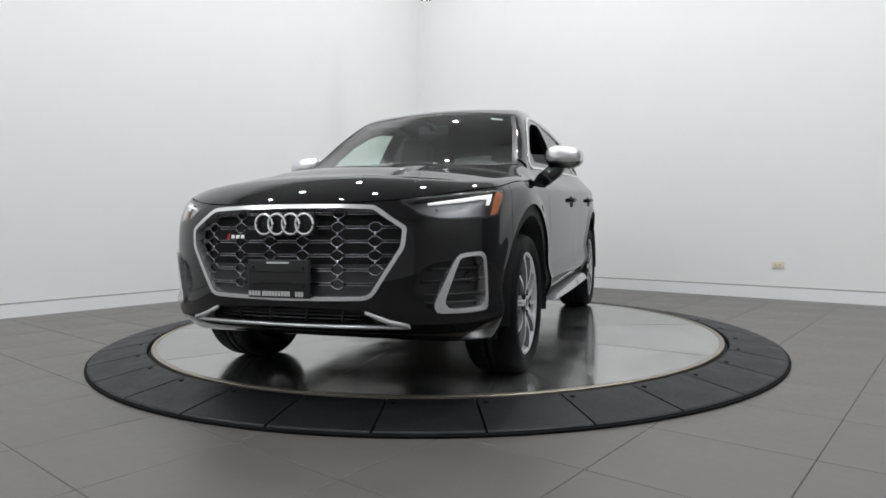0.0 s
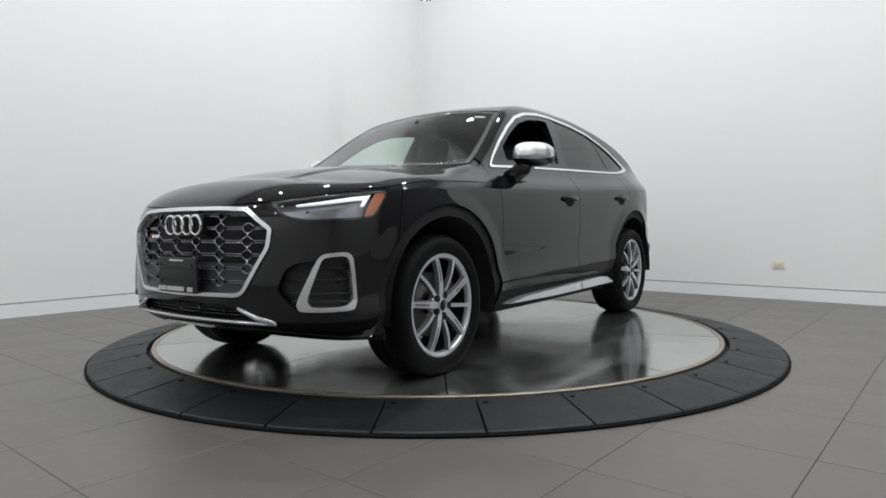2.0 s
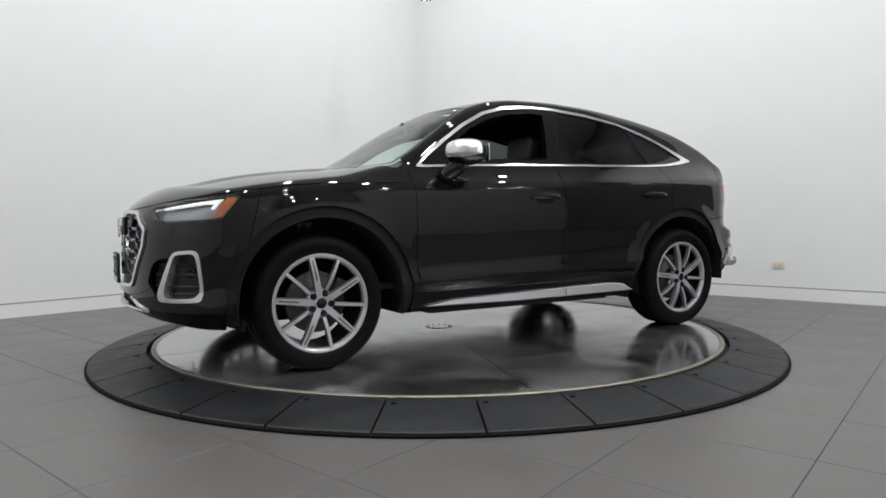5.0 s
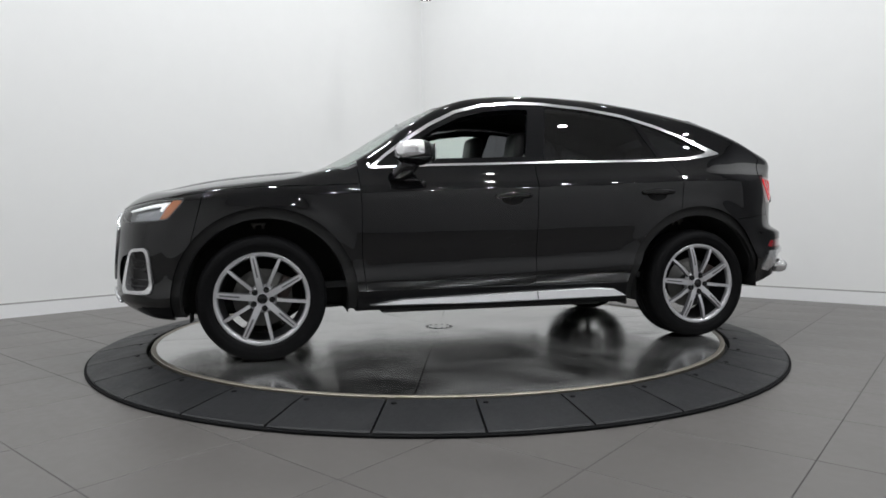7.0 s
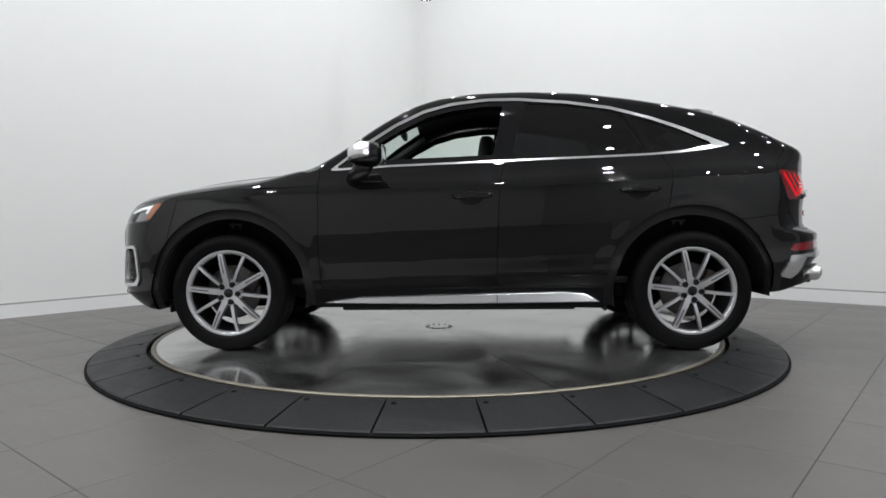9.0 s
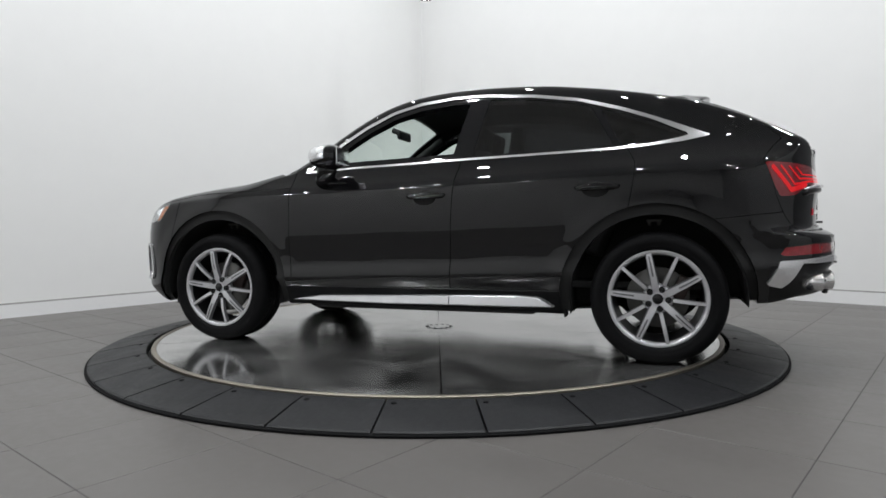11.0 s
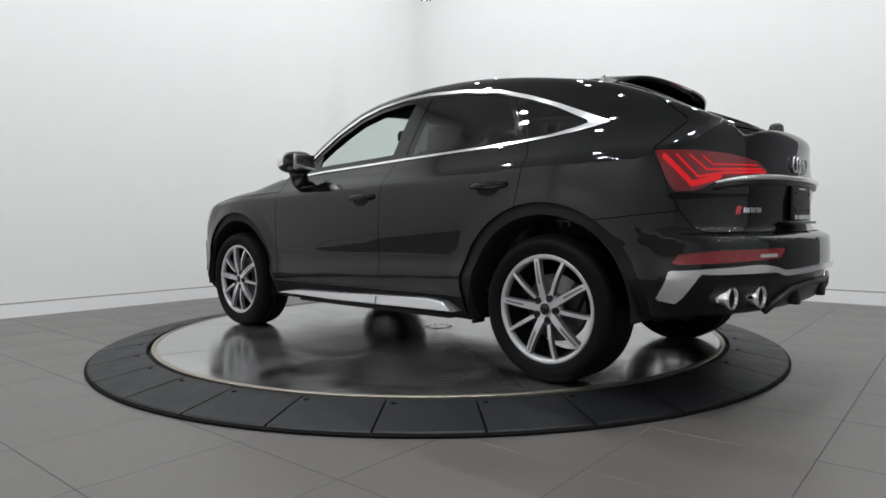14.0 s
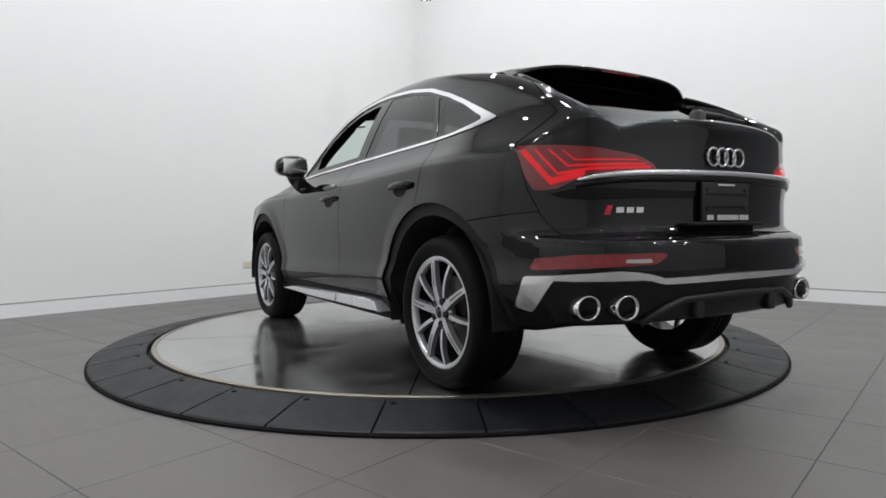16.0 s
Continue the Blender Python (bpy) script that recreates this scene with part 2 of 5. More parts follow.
def build_room():
    c00, c10, c11, c01 = room(0, 0), room(ROOM_U, 0), room(ROOM_U, ROOM_V), room(0, ROOM_V)
    tagged(slab("wall_west", c00, c10, FLOOR, CEILING, 0.2, M_WALL), "smooth white painted studio wall", "wall")
    tagged(slab("wall_east", c00, room(0, 7.25), FLOOR, CEILING, -0.2, M_WALL), "smooth white painted studio wall with an outlet", "wall")
    # Unseen dark wall, added to give the car's doors their dark reflections.
    tagged(slab("wall_end", room(0, 7.25), c01, FLOOR, CEILING, -0.2, M_DARKWALL), "unseen dark wall standing in for the dim end of the studio", "wall")
    # Two unseen walls, added; their tones shape the reflections in the car.
    tagged(slab("wall_south", c10, c11, FLOOR, CEILING, 0.2, M_WALL), "unseen pale wall added to close the studio", "wall")
    tagged(slab("wall_rear", c01, c11, FLOOR, CEILING, -0.2, M_BACKWALL), "unseen pale wall added to close the studio", "wall")
    bm = box_bm((ROOM_U + 0.4, ROOM_V + 0.4, 0.2), (0, 0, 0))
    mid = room(ROOM_U / 2, ROOM_V / 2, CEILING + 0.1)
    bmesh.ops.transform(bm, matrix=pose(*mid, 0, 0, ROOM_TURN), verts=bm.verts)
    tagged(part("ceiling", bm, M_CEILING, smooth=False), "pale painted ceiling with recessed spotlights", "ceiling", kind="structure")
    # baseboards: a white plinth below a thin shadow joint
    for a, b, sign in ((room(0.0, 0.012), room(ROOM_U, 0.012), 1), (room(0.012, 0.0), room(0.012, 7.25), -1)):
        base = slab("baseboard", a, b, FLOOR, FLOOR + 0.125, 0.010 * sign, M_BASE)
        tagged(base, "white flush baseboard under a thin shadow joint", "baseboard")
        gap = slab("trim", a, b, FLOOR + 0.1255, FLOOR + 0.140, 0.0108 * sign, M_SHADOWGAP)
        tagged(gap, "thin grey shadow joint along the wall", "trim")


def build_floor():
    """Square tiles with recessed joints, in the room's axes."""
    tu, tv, gap = 0.581, 0.598, 0.0035
    a = radians(50.3)
    du, dv = Vector((math.cos(a), math.sin(a))), Vector((math.sin(a), -math.cos(a)))
    origin = Vector((1.307, 2.222))
    ground = box_bm((ROOM_U + 0.4, ROOM_V + 0.4, 0.1), (0, 0, 0))
    mid = room(ROOM_U / 2, ROOM_V / 2, FLOOR - 0.0525)
    bmesh.ops.transform(ground, matrix=pose(*mid, 0, 0, ROOM_TURN), verts=ground.verts)
    floor = tagged(part("floor", ground, M_GROUT, smooth=False), "large dark grey matt floor tiles with thin joints", "floor", kind="structure")
    corner = Vector(CORNER)
    ra = radians(ROOM_TURN)
    ru, rv = Vector((-math.cos(ra), -math.sin(ra))), Vector((math.sin(ra), -math.cos(ra)))

    def inside(q):
        d = q - corner
        return -0.02 < d.dot(ru) < ROOM_U + 0.02 and -0.02 < d.dot(rv) < ROOM_V + 0.02

    hu, hv, b = tu / 2 - gap / 2, tv / 2 - gap / 2, 0.0015
    def prism(u, v, z0, z1):
        return [(du * (s * u) + dv * (t * v)).to_3d() + Vector((0, 0, z)) for z, u, v in ((z0, u, v), (z1 - b, u, v), (z1, u - b, v - b)) for s, t in ((-1, -1), (1, -1), (1, 1), (-1, 1))]
    quads = [(0, 4, 5, 1), (1, 5, 6, 2), (2, 6, 7, 3), (3, 7, 4, 0), (4, 8, 9, 5), (5, 9, 10, 6), (6, 10, 11, 7), (7, 11, 8, 4), (8, 11, 10, 9)]
    quads = [tuple(reversed(q)) for q in quads]
    base = prism(hu, hv, -0.006, 0.0)
    near, far = [], []
    for i in range(-26, 27):
        for j in range(-26, 27):
            c = origin + du * (tu * (i + 0.5)) + dv * (tv * (j + 0.5))
            corners = [c + du * (s * hu) + dv * (t * hv) for s in (-1, 1) for t in (-1, 1)]
            hits = sum(inside(q) for q in corners)
            if hits < 4:
                if hits and not inside(c):
                    continue
                if not hits:
                    continue
            d = (c - Vector((0.0, 3.6))).length
            (near if d < 4.6 and hits == 4 else far).append((d, c))
    near.sort(key=lambda q: q[0])
    far += near[290:]
    me = bpy.data.meshes.new("tile")
    me.from_pydata([tuple(q) for q in base], [], quads)
    me.materials.append(M_TILE)
    for _, c in near[:290]:
        t = new("tile", me)
        t.parent = floor
        t.location = (c.x, c.y, FLOOR)
    pieces = []
    for _, c in far:
        pieces.append(([q + Vector((c.x, c.y, FLOOR)) for q in base], quads))
    tagged(shape("distant_tiles", *merge(*pieces), M_TILE, floor), kind="stuff")


def build_ramp():
    """The fixed ring of rubber ramp segments round the plate."""
    n = 32
    ring = new("turntable_ramp")
    tagged(ring, "black rubber ramp ring of wedge segments round a turntable", "ramp ring", kind="thing")
    ring.location = (AXIS[0], AXIS[1], 0)
    half = 360 / n / 2 - 0.13
    prof = [(2.012, FLOOR + 0.002), (2.012, -0.004), (2.016, 0.0), (2.10, -0.010), (2.325, -0.043), (2.336, -0.049), (2.338, FLOOR + 0.002)]
    v, f = sweep(prof, 6, axis="z", start=-half, stop=half)
    k = len(prof)
    f = f + [tuple(range(k)), tuple(reversed(range(6 * k, 7 * k)))]
    me = bpy.data.meshes.new("segment")
    me.from_pydata([tuple(q) for q in v], [], f)
    me.materials.append(M_RAMP)
    bolt_v, bolt_f = sweep([(0.0, 0.004), (0.010, 0.004), (0.014, 0.001), (0.014, -0.006)], 10, axis="z")
    bm_me = bpy.data.meshes.new("bolt")
    bm_me.from_pydata([tuple(q) for q in bolt_v], [], bolt_f)
    bm_me.materials.append(M_RAMPEDGE)
    for i in range(n):
        a = -85.0 + 360 / n * (i + 0.5)
        s = new("segment", me)
        s.parent = ring
        s.rotation_euler = (0, 0, radians(a))
        b = new("bolt", bm_me)
        b.parent = s
        ba = radians(-360 / n / 2 + 1.1)
        b.location = (2.062 * math.cos(ba), 2.062 * math.sin(ba), -0.006)
    v, f = sweep([(2.350, FLOOR + 0.001), (2.350, FLOOR + 0.010), (2.340, FLOOR + 0.012), (1.990, FLOOR + 0.012), (1.990, FLOOR + 0.001)], 128, axis="z")
    shape("under_ring", v, f, M_RAMPEDGE, ring, "dark rubber lip under the ramp")
    return ring


def build_disc():
    disc = new("turntable_plate")
    tagged(disc, "worn polished steel turntable plate with seams, carrying the car", "turntable")
    R = 1.985
    prof = [(0.105, -0.03), (0.105, 0.0), (R - 0.030, 0.0), (R - 0.030, -0.03)]
    for k in range(10):
        v, f = sweep(prof, 14, axis="z", start=SEAM + 36 * k + 0.13, stop=SEAM + 36 * k + 35.87)
        q = len(prof)
        f = f + [tuple(range(q)), tuple(reversed(range(14 * q, 15 * q)))]
        shape("plate", v, f, M_DISC, disc)
    v, f = sweep([(R - 0.029, -0.03), (R - 0.029, 0.0), (R - 0.027, 0.003), (R - 0.004, 0.003), (R, 0.0), (R, -0.03)], 160, axis="z")
    shape("edge_band", v, f, M_DISCRIM, disc, "dull brass edge band")
    v, f = sweep([(0.0, 0.002), (0.098, 0.002), (0.103, -0.002), (0.103, -0.02)], 40, axis="z")
    cap = shape("centre_cap", v, f, M_DISC, disc, "round bolted centre cap")
    for k in range(12):
        a = 2 * math.pi * k / 12
        v, f = sweep([(0.0, 0.003), (0.007, 0.003), (0.009, 0.001), (0.009, -0.002)], 8, (0.088 * math.cos(a), 0.088 * math.sin(a), 0.002), axis="z")
        shape("bolt", v, f, M_STEEL, cap)
    v, f = sweep([(0.0, -0.034), (R + 0.02, -0.034), (R + 0.02, FLOOR + 0.004)], 64, axis="z")
    shape("drum", v, f, M_DARK, disc)
    return disc


SEAM = 37.0


# ---- the car's skin: one smooth closed form, from profiles in metres ----
def curve(*pts):
    """A smooth curve through (place, value) pairs with no overshoot."""
    xs = np.array([q[0] for q in pts], float)
    ys = np.array([q[1] for q in pts], float)
    o = np.argsort(xs)
    xs, ys = xs[o], ys[o]
    h, d = np.diff(xs), np.diff(ys) / np.diff(xs)
    m = np.zeros_like(ys)
    m[0], m[-1] = d[0], d[-1]
    for i in range(1, len(xs) - 1):
        if d[i - 1] * d[i] > 0:
            w1, w2 = 2 * h[i] + h[i - 1], h[i] + 2 * h[i - 1]
            m[i] = (w1 + w2) / (w1 / d[i - 1] + w2 / d[i])

    def at(x):
        x = np.asarray(x, float)
        i = np.clip(np.searchsorted(xs, x) - 1, 0, len(h) - 1)
        t = np.clip((x - xs[i]) / h[i], 0, 1)
        return (ys[i] * (1 + 2 * t) * (1 - t) ** 2 + h[i] * m[i] * t * (1 - t) ** 2 + ys[i + 1] * t * t * (3 - 2 * t) + h[i] * m[i + 1] * t * t * (t - 1))
    return at


def fade(x, a, b):
    t = np.clip((x - a) / (b - a), 0, 1)
    return t * t * (3 - 2 * t)


HUB_F, HUB_R, HUB_Z = 1.255, -1.569, 0.361
ARCH_F, ARCH_R = (1.228, 0.362), (-1.556, 0.362)

shoulder = curve((2.2, 0.86), (1.95, 0.915), (1.61, 0.965), (1.08, 1.003), (0.65, 1.010), (0.2, 1.025), (-0.4, 1.042), (-1.15, 1.070), (-1.75, 1.093), (-2.2, 1.10), (-2.6, 1.10))
door_profile = curve((-0.85, 0.79), (-0.79, 0.822), (-0.73, 0.848), (-0.66, 0.878), (-0.625, 0.894), (-0.585, 0.9060), (-0.568, 0.9085), (-0.552, 0.9065), (-0.515, 0.8990), (-0.48, 0.8930), (-0.44, 0.8940),
                     (-0.38, 0.8995), (-0.30, 0.9055), (-0.23, 0.907), (-0.12, 0.9025), (-0.055, 0.896), (-0.034, 0.892), (-0.018, 0.882),
                     (0.0, 0.869), (0.012, 0.858), (0.05, 0.824), (0.10, 0.788), (0.14, 0.766), (0.20, 0.742), (0.35, 0.683), (0.50, 0.605), (0.60, 0.53), (0.75, 0.40))
plan_taper = curve((2.2, -0.16), (1.9, -0.075), (1.6, -0.022), (1.25, 0.004), (0.7, 0.0), (-0.5, 0.0), (-1.2, 0.006), (-1.6, 0.004), (-1.9, -0.02), (-2.2, -0.075), (-2.6, -0.16))
cabin_taper = curve((1.2, -0.02), (0.7, -0.012), (-0.2, 0.0), (-0.9, 0.0), (-1.4, -0.008), (-1.8, -0.028), (-2.2, -0.06), (-2.6, -0.09))
hood_line = curve((2.25, 0.74), (2.16, 0.815), (2.10, 0.872), (2.0, 0.928), (1.9, 0.972), (1.8, 1.008), (1.6, 1.060), (1.4, 1.092), (1.2, 1.115), (1.0, 1.133), (0.8, 1.148), (0.4, 1.16), (-1.5, 1.16), (-2.3, 1.15), (-2.5, 1.12))
roof_line = curve((1.20, 1.00), (1.02, 1.10), (0.93, 1.148), (0.72, 1.265), (0.53, 1.383), (0.35, 1.483), (0.16, 1.568), (-0.05, 1.623), (-0.30, 1.651), (-0.55, 1.658), (-0.86, 1.646), (-1.22, 1.603),
                  (-1.5, 1.553), (-1.70, 1.510), (-1.98, 1.413), (-2.17, 1.322), (-2.30, 1.258), (-2.40, 1.212), (-2.5, 1.16))
nose_rake = curve((0.20, -0.16), (0.27, -0.10), (0.32, -0.04), (0.36, -0.005), (0.42, 0.0), (0.70, -0.004), (0.80, -0.018), (0.88, -0.055), (0.98, -0.16), (1.1, -0.30))
tail_line = curve((0.26, -2.26), (0.33, -2.44), (0.385, -2.52), (0.47, -2.545), (0.60, -2.55), (0.695, -2.545), (0.715, -2.52), (0.735, -2.475), (0.76, -2.457), (0.85, -2.455), (0.93, -2.462), (1.05, -2.450),
                  (1.12, -2.446), (1.16, -2.448), (1.2, -2.445), (1.3, -2.40))
belly = curve((2.3, 0.33), (2.05, 0.285), (1.8, 0.25), (1.2, 0.24), (0.7, 0.262), (-0.4, 0.262), (-1.05, 0.25), (-1.6, 0.30), (-2.0, 0.335), (-2.25, 0.345), (-2.5, 0.358))


def skin(x, y, z):
    """Negative inside the car's outer form, zero on its skin."""
    a = np.abs(y)
    s = z - shoulder(x)
    side = a - (door_profile(s) + plan_taper(x) * (1 - fade(s, 0.02, 0.25)) + cabin_taper(x) * fade(s, 0.0, 0.2))
    # the wings swell softly round the wheels
    wheel = np.minimum(np.hypot(x - ARCH_F[0], z - ARCH_F[1]), np.hypot(x - ARCH_R[0], z - ARCH_R[1]))
    side = side - 0.012 * (1 - fade(wheel, 0.50, 0.62))
    wrap = 0.19 * fade(x, -0.4, 0.3)
    cabin = roof_line(x + wrap * a * a + 0.028 * fade(x, 0.1, 0.6)) - 0.085 * a * a
    cabin = cabin - (0.055 + 0.055 * fade(-x, 1.80, 2.30)) * fade(-x, 1.66, 1.82) * (1 - fade(-x, 2.31, 2.43)) * (1 - fade(a, 0.50, 0.62))
    # a power dome on the bonnet: two soft raised creases
    dome = 0.011 * (1 - fade(a, 0.33, 0.385)) * fade(x, 0.9, 1.1)
    bonnet = hood_line(x) - (0.030 + 0.070 * fade(x, 0.75, 1.15)) * a * a - 0.025 * a ** 4 + dome - 0.006
    t = cabin - bonnet
    top = 0.5 * (cabin + bonnet + np.sqrt(t * t + 0.0006))
    over = (z - top) * 0.85
    front = x - (2.152 + nose_rake(z) - 0.17 * a ** 2 - 0.35 * a ** 4)
    rear = (tail_line(z) + 0.20 * a ** 2 + 0.62 * a ** 6) - x
    under = belly(x) - z

    def both(p, q, k):
        h = np.maximum(k - np.abs(p - q), 0) / k
        return np.maximum(p, q) + h * h * k * 0.25
    f = both(side, over, 0.04)
    f = both(f, front, 0.09)
    f = both(f, rear, 0.030)
    return both(f, under, 0.03)


def skin_normal(v, e=0.003):
    g = np.empty_like(v)
    for i in range(3):
        d = np.zeros(3)
        d[i] = e
        g[:, i] = skin(*(v + d).T) - skin(*(v - d).T)
    g /= 2 * e
    return g


def mesh_skin(step):
    """Closed triangle mesh of the skin, its points drawn exactly onto it."""
    xs, ys, zs = np.arange(-2.64, 2.26, step), np.arange(-1.02, 1.02 + step, step), np.arange(0.16, 1.74, step)
    val = skin(xs[:, None, None], ys[None, :, None], zs[None, None, :])
    neg = val < 0
    cells = sum(neg[i:neg.shape[0] - 1 + i, j:neg.shape[1] - 1 + j, k:neg.shape[2] - 1 + k].astype(np.int8) for i in (0, 1) for j in (0, 1) for k in (0, 1))
    live = (cells > 0) & (cells < 8)
    index = -np.ones(live.shape, int)
    at = np.argwhere(live)
    index[live] = np.arange(len(at))
    v = np.stack([xs[at[:, 0]], ys[at[:, 1]], zs[at[:, 2]]], 1) + step / 2
    for _ in range(5):
        g = skin_normal(v)
        v = v - np.clip(skin(*v.T) / np.maximum((g * g).sum(1), 0.05), -0.02, 0.02)[:, None] * g
    quads = []
    for ax in range(3):
        n0 = np.take(neg, range(0, neg.shape[ax] - 1), ax)
        n1 = np.take(neg, range(1, neg.shape[ax]), ax)
        for flag, flip in ((n0 & ~n1, False), (~n0 & n1, True)):
            e = np.argwhere(flag)
            b, c = (ax + 1) % 3, (ax + 2) % 3
            ok = (e[:, b] > 0) & (e[:, c] > 0) & (e[:, b] < live.shape[b]) & (e[:, c] < live.shape[c])
            e = e[ok]
            corner = []
            for db, dc in ((-1, -1), (0, -1), (0, 0), (-1, 0)):
                q = e.copy()
                q[:, b] += db
                q[:, c] += dc
                corner.append(index[q[:, 0], q[:, 1], q[:, 2]])
            q = np.stack(corner, 1)
            quads.append(q[:, ::-1] if flip else q)
    q = np.concatenate(quads)
    return v, np.concatenate([q[:, [0, 1, 2]], q[:, [0, 2, 3]]])


# ---- cutting the skin into panels ----
def outline(points, grow=0.0):
    """Signed distance to a closed outline in a plane, negative inside."""
    p = np.array(points, float)

    def at(u, v):
        u, v = np.asarray(u, float), np.asarray(v, float)
        best = np.full(u.shape, 1e9)
        inside = np.zeros(u.shape, bool)
        for (ax, ay), (bx, by) in zip(p, np.roll(p, -1, 0)):
            ex, ey = bx - ax, by - ay
            t = np.clip(((u - ax) * ex + (v - ay) * ey) / (ex * ex + ey * ey), 0, 1)
            best = np.minimum(best, (u - ax - t * ex) ** 2 + (v - ay - t * ey) ** 2)
            cross = (ay > v) != (by > v)
            with np.errstate(divide="ignore", invalid="ignore"):
                inside ^= cross & (u < ax + (v - ay) * ex / (ey if ey else 1e-12))
        d = np.sqrt(best)
        return np.where(inside, -d, d) - grow
    return at


def stroke(points, half):
    """Signed distance to a band of that half width along a line."""
    p = np.array(points, float)

    def at(u, v):
        best = np.full(np.shape(u), 1e9)
        for (ax, ay), (bx, by) in zip(p, p[1:]):
            ex, ey = bx - ax, by - ay
            t = np.clip(((u - ax) * ex + (v - ay) * ey) / (ex * ex + ey * ey), 0, 1)
            best = np.minimum(best, (u - ax - t * ex) ** 2 + (v - ay - t * ey) ** 2)
        return np.sqrt(best) - half
    return at


def mirror(points):
    """An outline given for one side, closed over the car's middle."""
    return [(u, v) for u, v in points] + [(-u, v) for u, v in reversed(points) if abs(u) > 1e-6]


def cut(mesh, f):
    """Parts a triangle mesh along f = 0. Returns the inner (f < 0) and the outer mesh."""
    v, t = mesh
    if not len(t):
        return mesh, mesh
    val = np.asarray(f(v[:, 0], v[:, 1], v[:, 2]), float).copy()
    val[np.abs(val) < 2e-5] = 2e-5
    neg = val < 0
    k = neg[t].sum(1)
    inn, out = list(t[k == 3]), list(t[k == 0])
    fresh, made = [], {}

    def mid(a, b):
        key = (min(a, b), max(a, b))
        if key not in made:
            s = val[a] / (val[a] - val[b])
            made[key] = len(v) + len(fresh)
            fresh.append(v[a] + s * (v[b] - v[a]))
        return made[key]
    for tri in t[(k == 1) | (k == 2)]:
        a, b, c = tri
        while neg[a] == neg[b] or neg[a] == neg[c]:
            a, b, c = b, c, a
        p, q = mid(a, b), mid(a, c)
        one, two = ((inn, out) if neg[a] else (out, inn))
        one.append((a, p, q))
        two.append((p, b, c))
        two.append((p, c, q))
    v2 = np.vstack([v, np.array(fresh)]) if fresh else v
    return tidy(v2, inn), tidy(v2, out)


def refine(mesh, times=1):
    """Every triangle into four, the new points drawn onto the skin."""
    v, t = mesh
    for _ in range(times):
        e = np.sort(np.concatenate([t[:, [0, 1]], t[:, [1, 2]], t[:, [2, 0]]]), 1)
        u, inv = np.unique(e, axis=0, return_inverse=True)
        inv = inv.reshape(-1)
        m, o = (v[u[:, 0]] + v[u[:, 1]]) / 2, len(v)
        k = len(t)
        a, b, c = o + inv[:k], o + inv[k:2 * k], o + inv[2 * k:]
        v = np.vstack([v, m])
        t = np.concatenate([np.stack([t[:, 0], a, c], 1), np.stack([a, t[:, 1], b], 1), np.stack([c, b, t[:, 2]], 1), np.stack([a, b, c], 1)])
    return v, t


def tidy(v, t):
    t = np.array(t, int).reshape(-1, 3)
    used, inv = np.unique(t, return_inverse=True)
    return v[used], inv.reshape(-1, 3)


def panel(name, mesh, mat, parent, label="", offset=0.0, rim=0.014, drawn=False):
    """A sheet of the skin with a turned-in edge, shaded by the skin's own curvature."""
    v, t = mesh
    if not len(t):
        return None
    n = skin_normal(v)
    n /= np.linalg.norm(n, axis=1)[:, None]
    if drawn:
        for _ in range(2):
            v = v - np.clip(skin(*v.T), -0.01, 0.01)[:, None] * n
    v = v + n * (offset(v)[:, None] if callable(offset) else offset)
    tris, norms = t, n
    if rim:
        e = np.concatenate([t[:, [0, 1]], t[:, [1, 2]], t[:, [2, 0]]])
        key = np.sort(e, 1)
        _, first, count = np.unique(key, axis=0, return_index=True, return_counts=True)
        edge = e[first[count == 1]]
        a, b = edge[:, 0], edge[:, 1]
        m, o = len(edge), len(v)
        v = np.vstack([v, v[a], v[b], v[a] - n[a] * rim, v[b] - n[b] * rim])
        i = np.arange(m)
        A, B, C, D = o + i, o + m + i, o + 2 * m + i, o + 3 * m + i
        tris = np.concatenate([t, np.stack([B, A, C], 1), np.stack([B, C, D], 1)])
        d = v[B] - v[A]
        sidew = np.cross(d, n[a])
        sidew /= np.maximum(np.linalg.norm(sidew, axis=1), 1e-9)[:, None]
        norms = np.vstack([n, sidew, sidew, sidew, sidew])
    me = bpy.data.meshes.new(name)
    me.from_pydata(v.tolist(), [], tris.tolist())
    me.materials.append(mat)
    me.polygons.foreach_set("use_smooth", [True] * len(me.polygons))
    me.normals_split_custom_set_from_vertices(norms.tolist())
    ob = new(name, me)
    ob.parent = parent
    if label:
        tagged(ob, label=label)
    return ob


def front_x(y, z, depth=0.0):
    """Where the nose lies at (y, z), set back by depth."""
    y, z = np.broadcast_arrays(np.asarray(y, float), np.asarray(z, float))
    lo, hi = np.full(y.shape, 1.0), np.full(y.shape, 2.4)
    for _ in range(30):
        m = (lo + hi) / 2
        ins = skin(m, y, z) < 0
        lo, hi = np.where(ins, m, lo), np.where(ins, hi, m)
    return lo - depth


def rear_x(y, z, depth=0.0):
    y, z = np.broadcast_arrays(np.asarray(y, float), np.asarray(z, float))
    lo, hi = np.full(y.shape, -2.8), np.full(y.shape, -1.2)
    for _ in range(30):
        m = (lo + hi) / 2
        ins = skin(m, y, z) < 0
        hi, lo = np.where(ins, m, hi), np.where(ins, lo, m)
    return hi + depth


def side_y(x, z):
    x, z = np.broadcast_arrays(np.asarray(x, float), np.asarray(z, float))
    lo, hi = np.full(x.shape, 0.2), np.full(x.shape, 1.2)
    for _ in range(30):
        m = (lo + hi) / 2
        ins = skin(x, m, z) < 0
        lo, hi = np.where(ins, m, lo), np.where(ins, hi, m)
    return lo


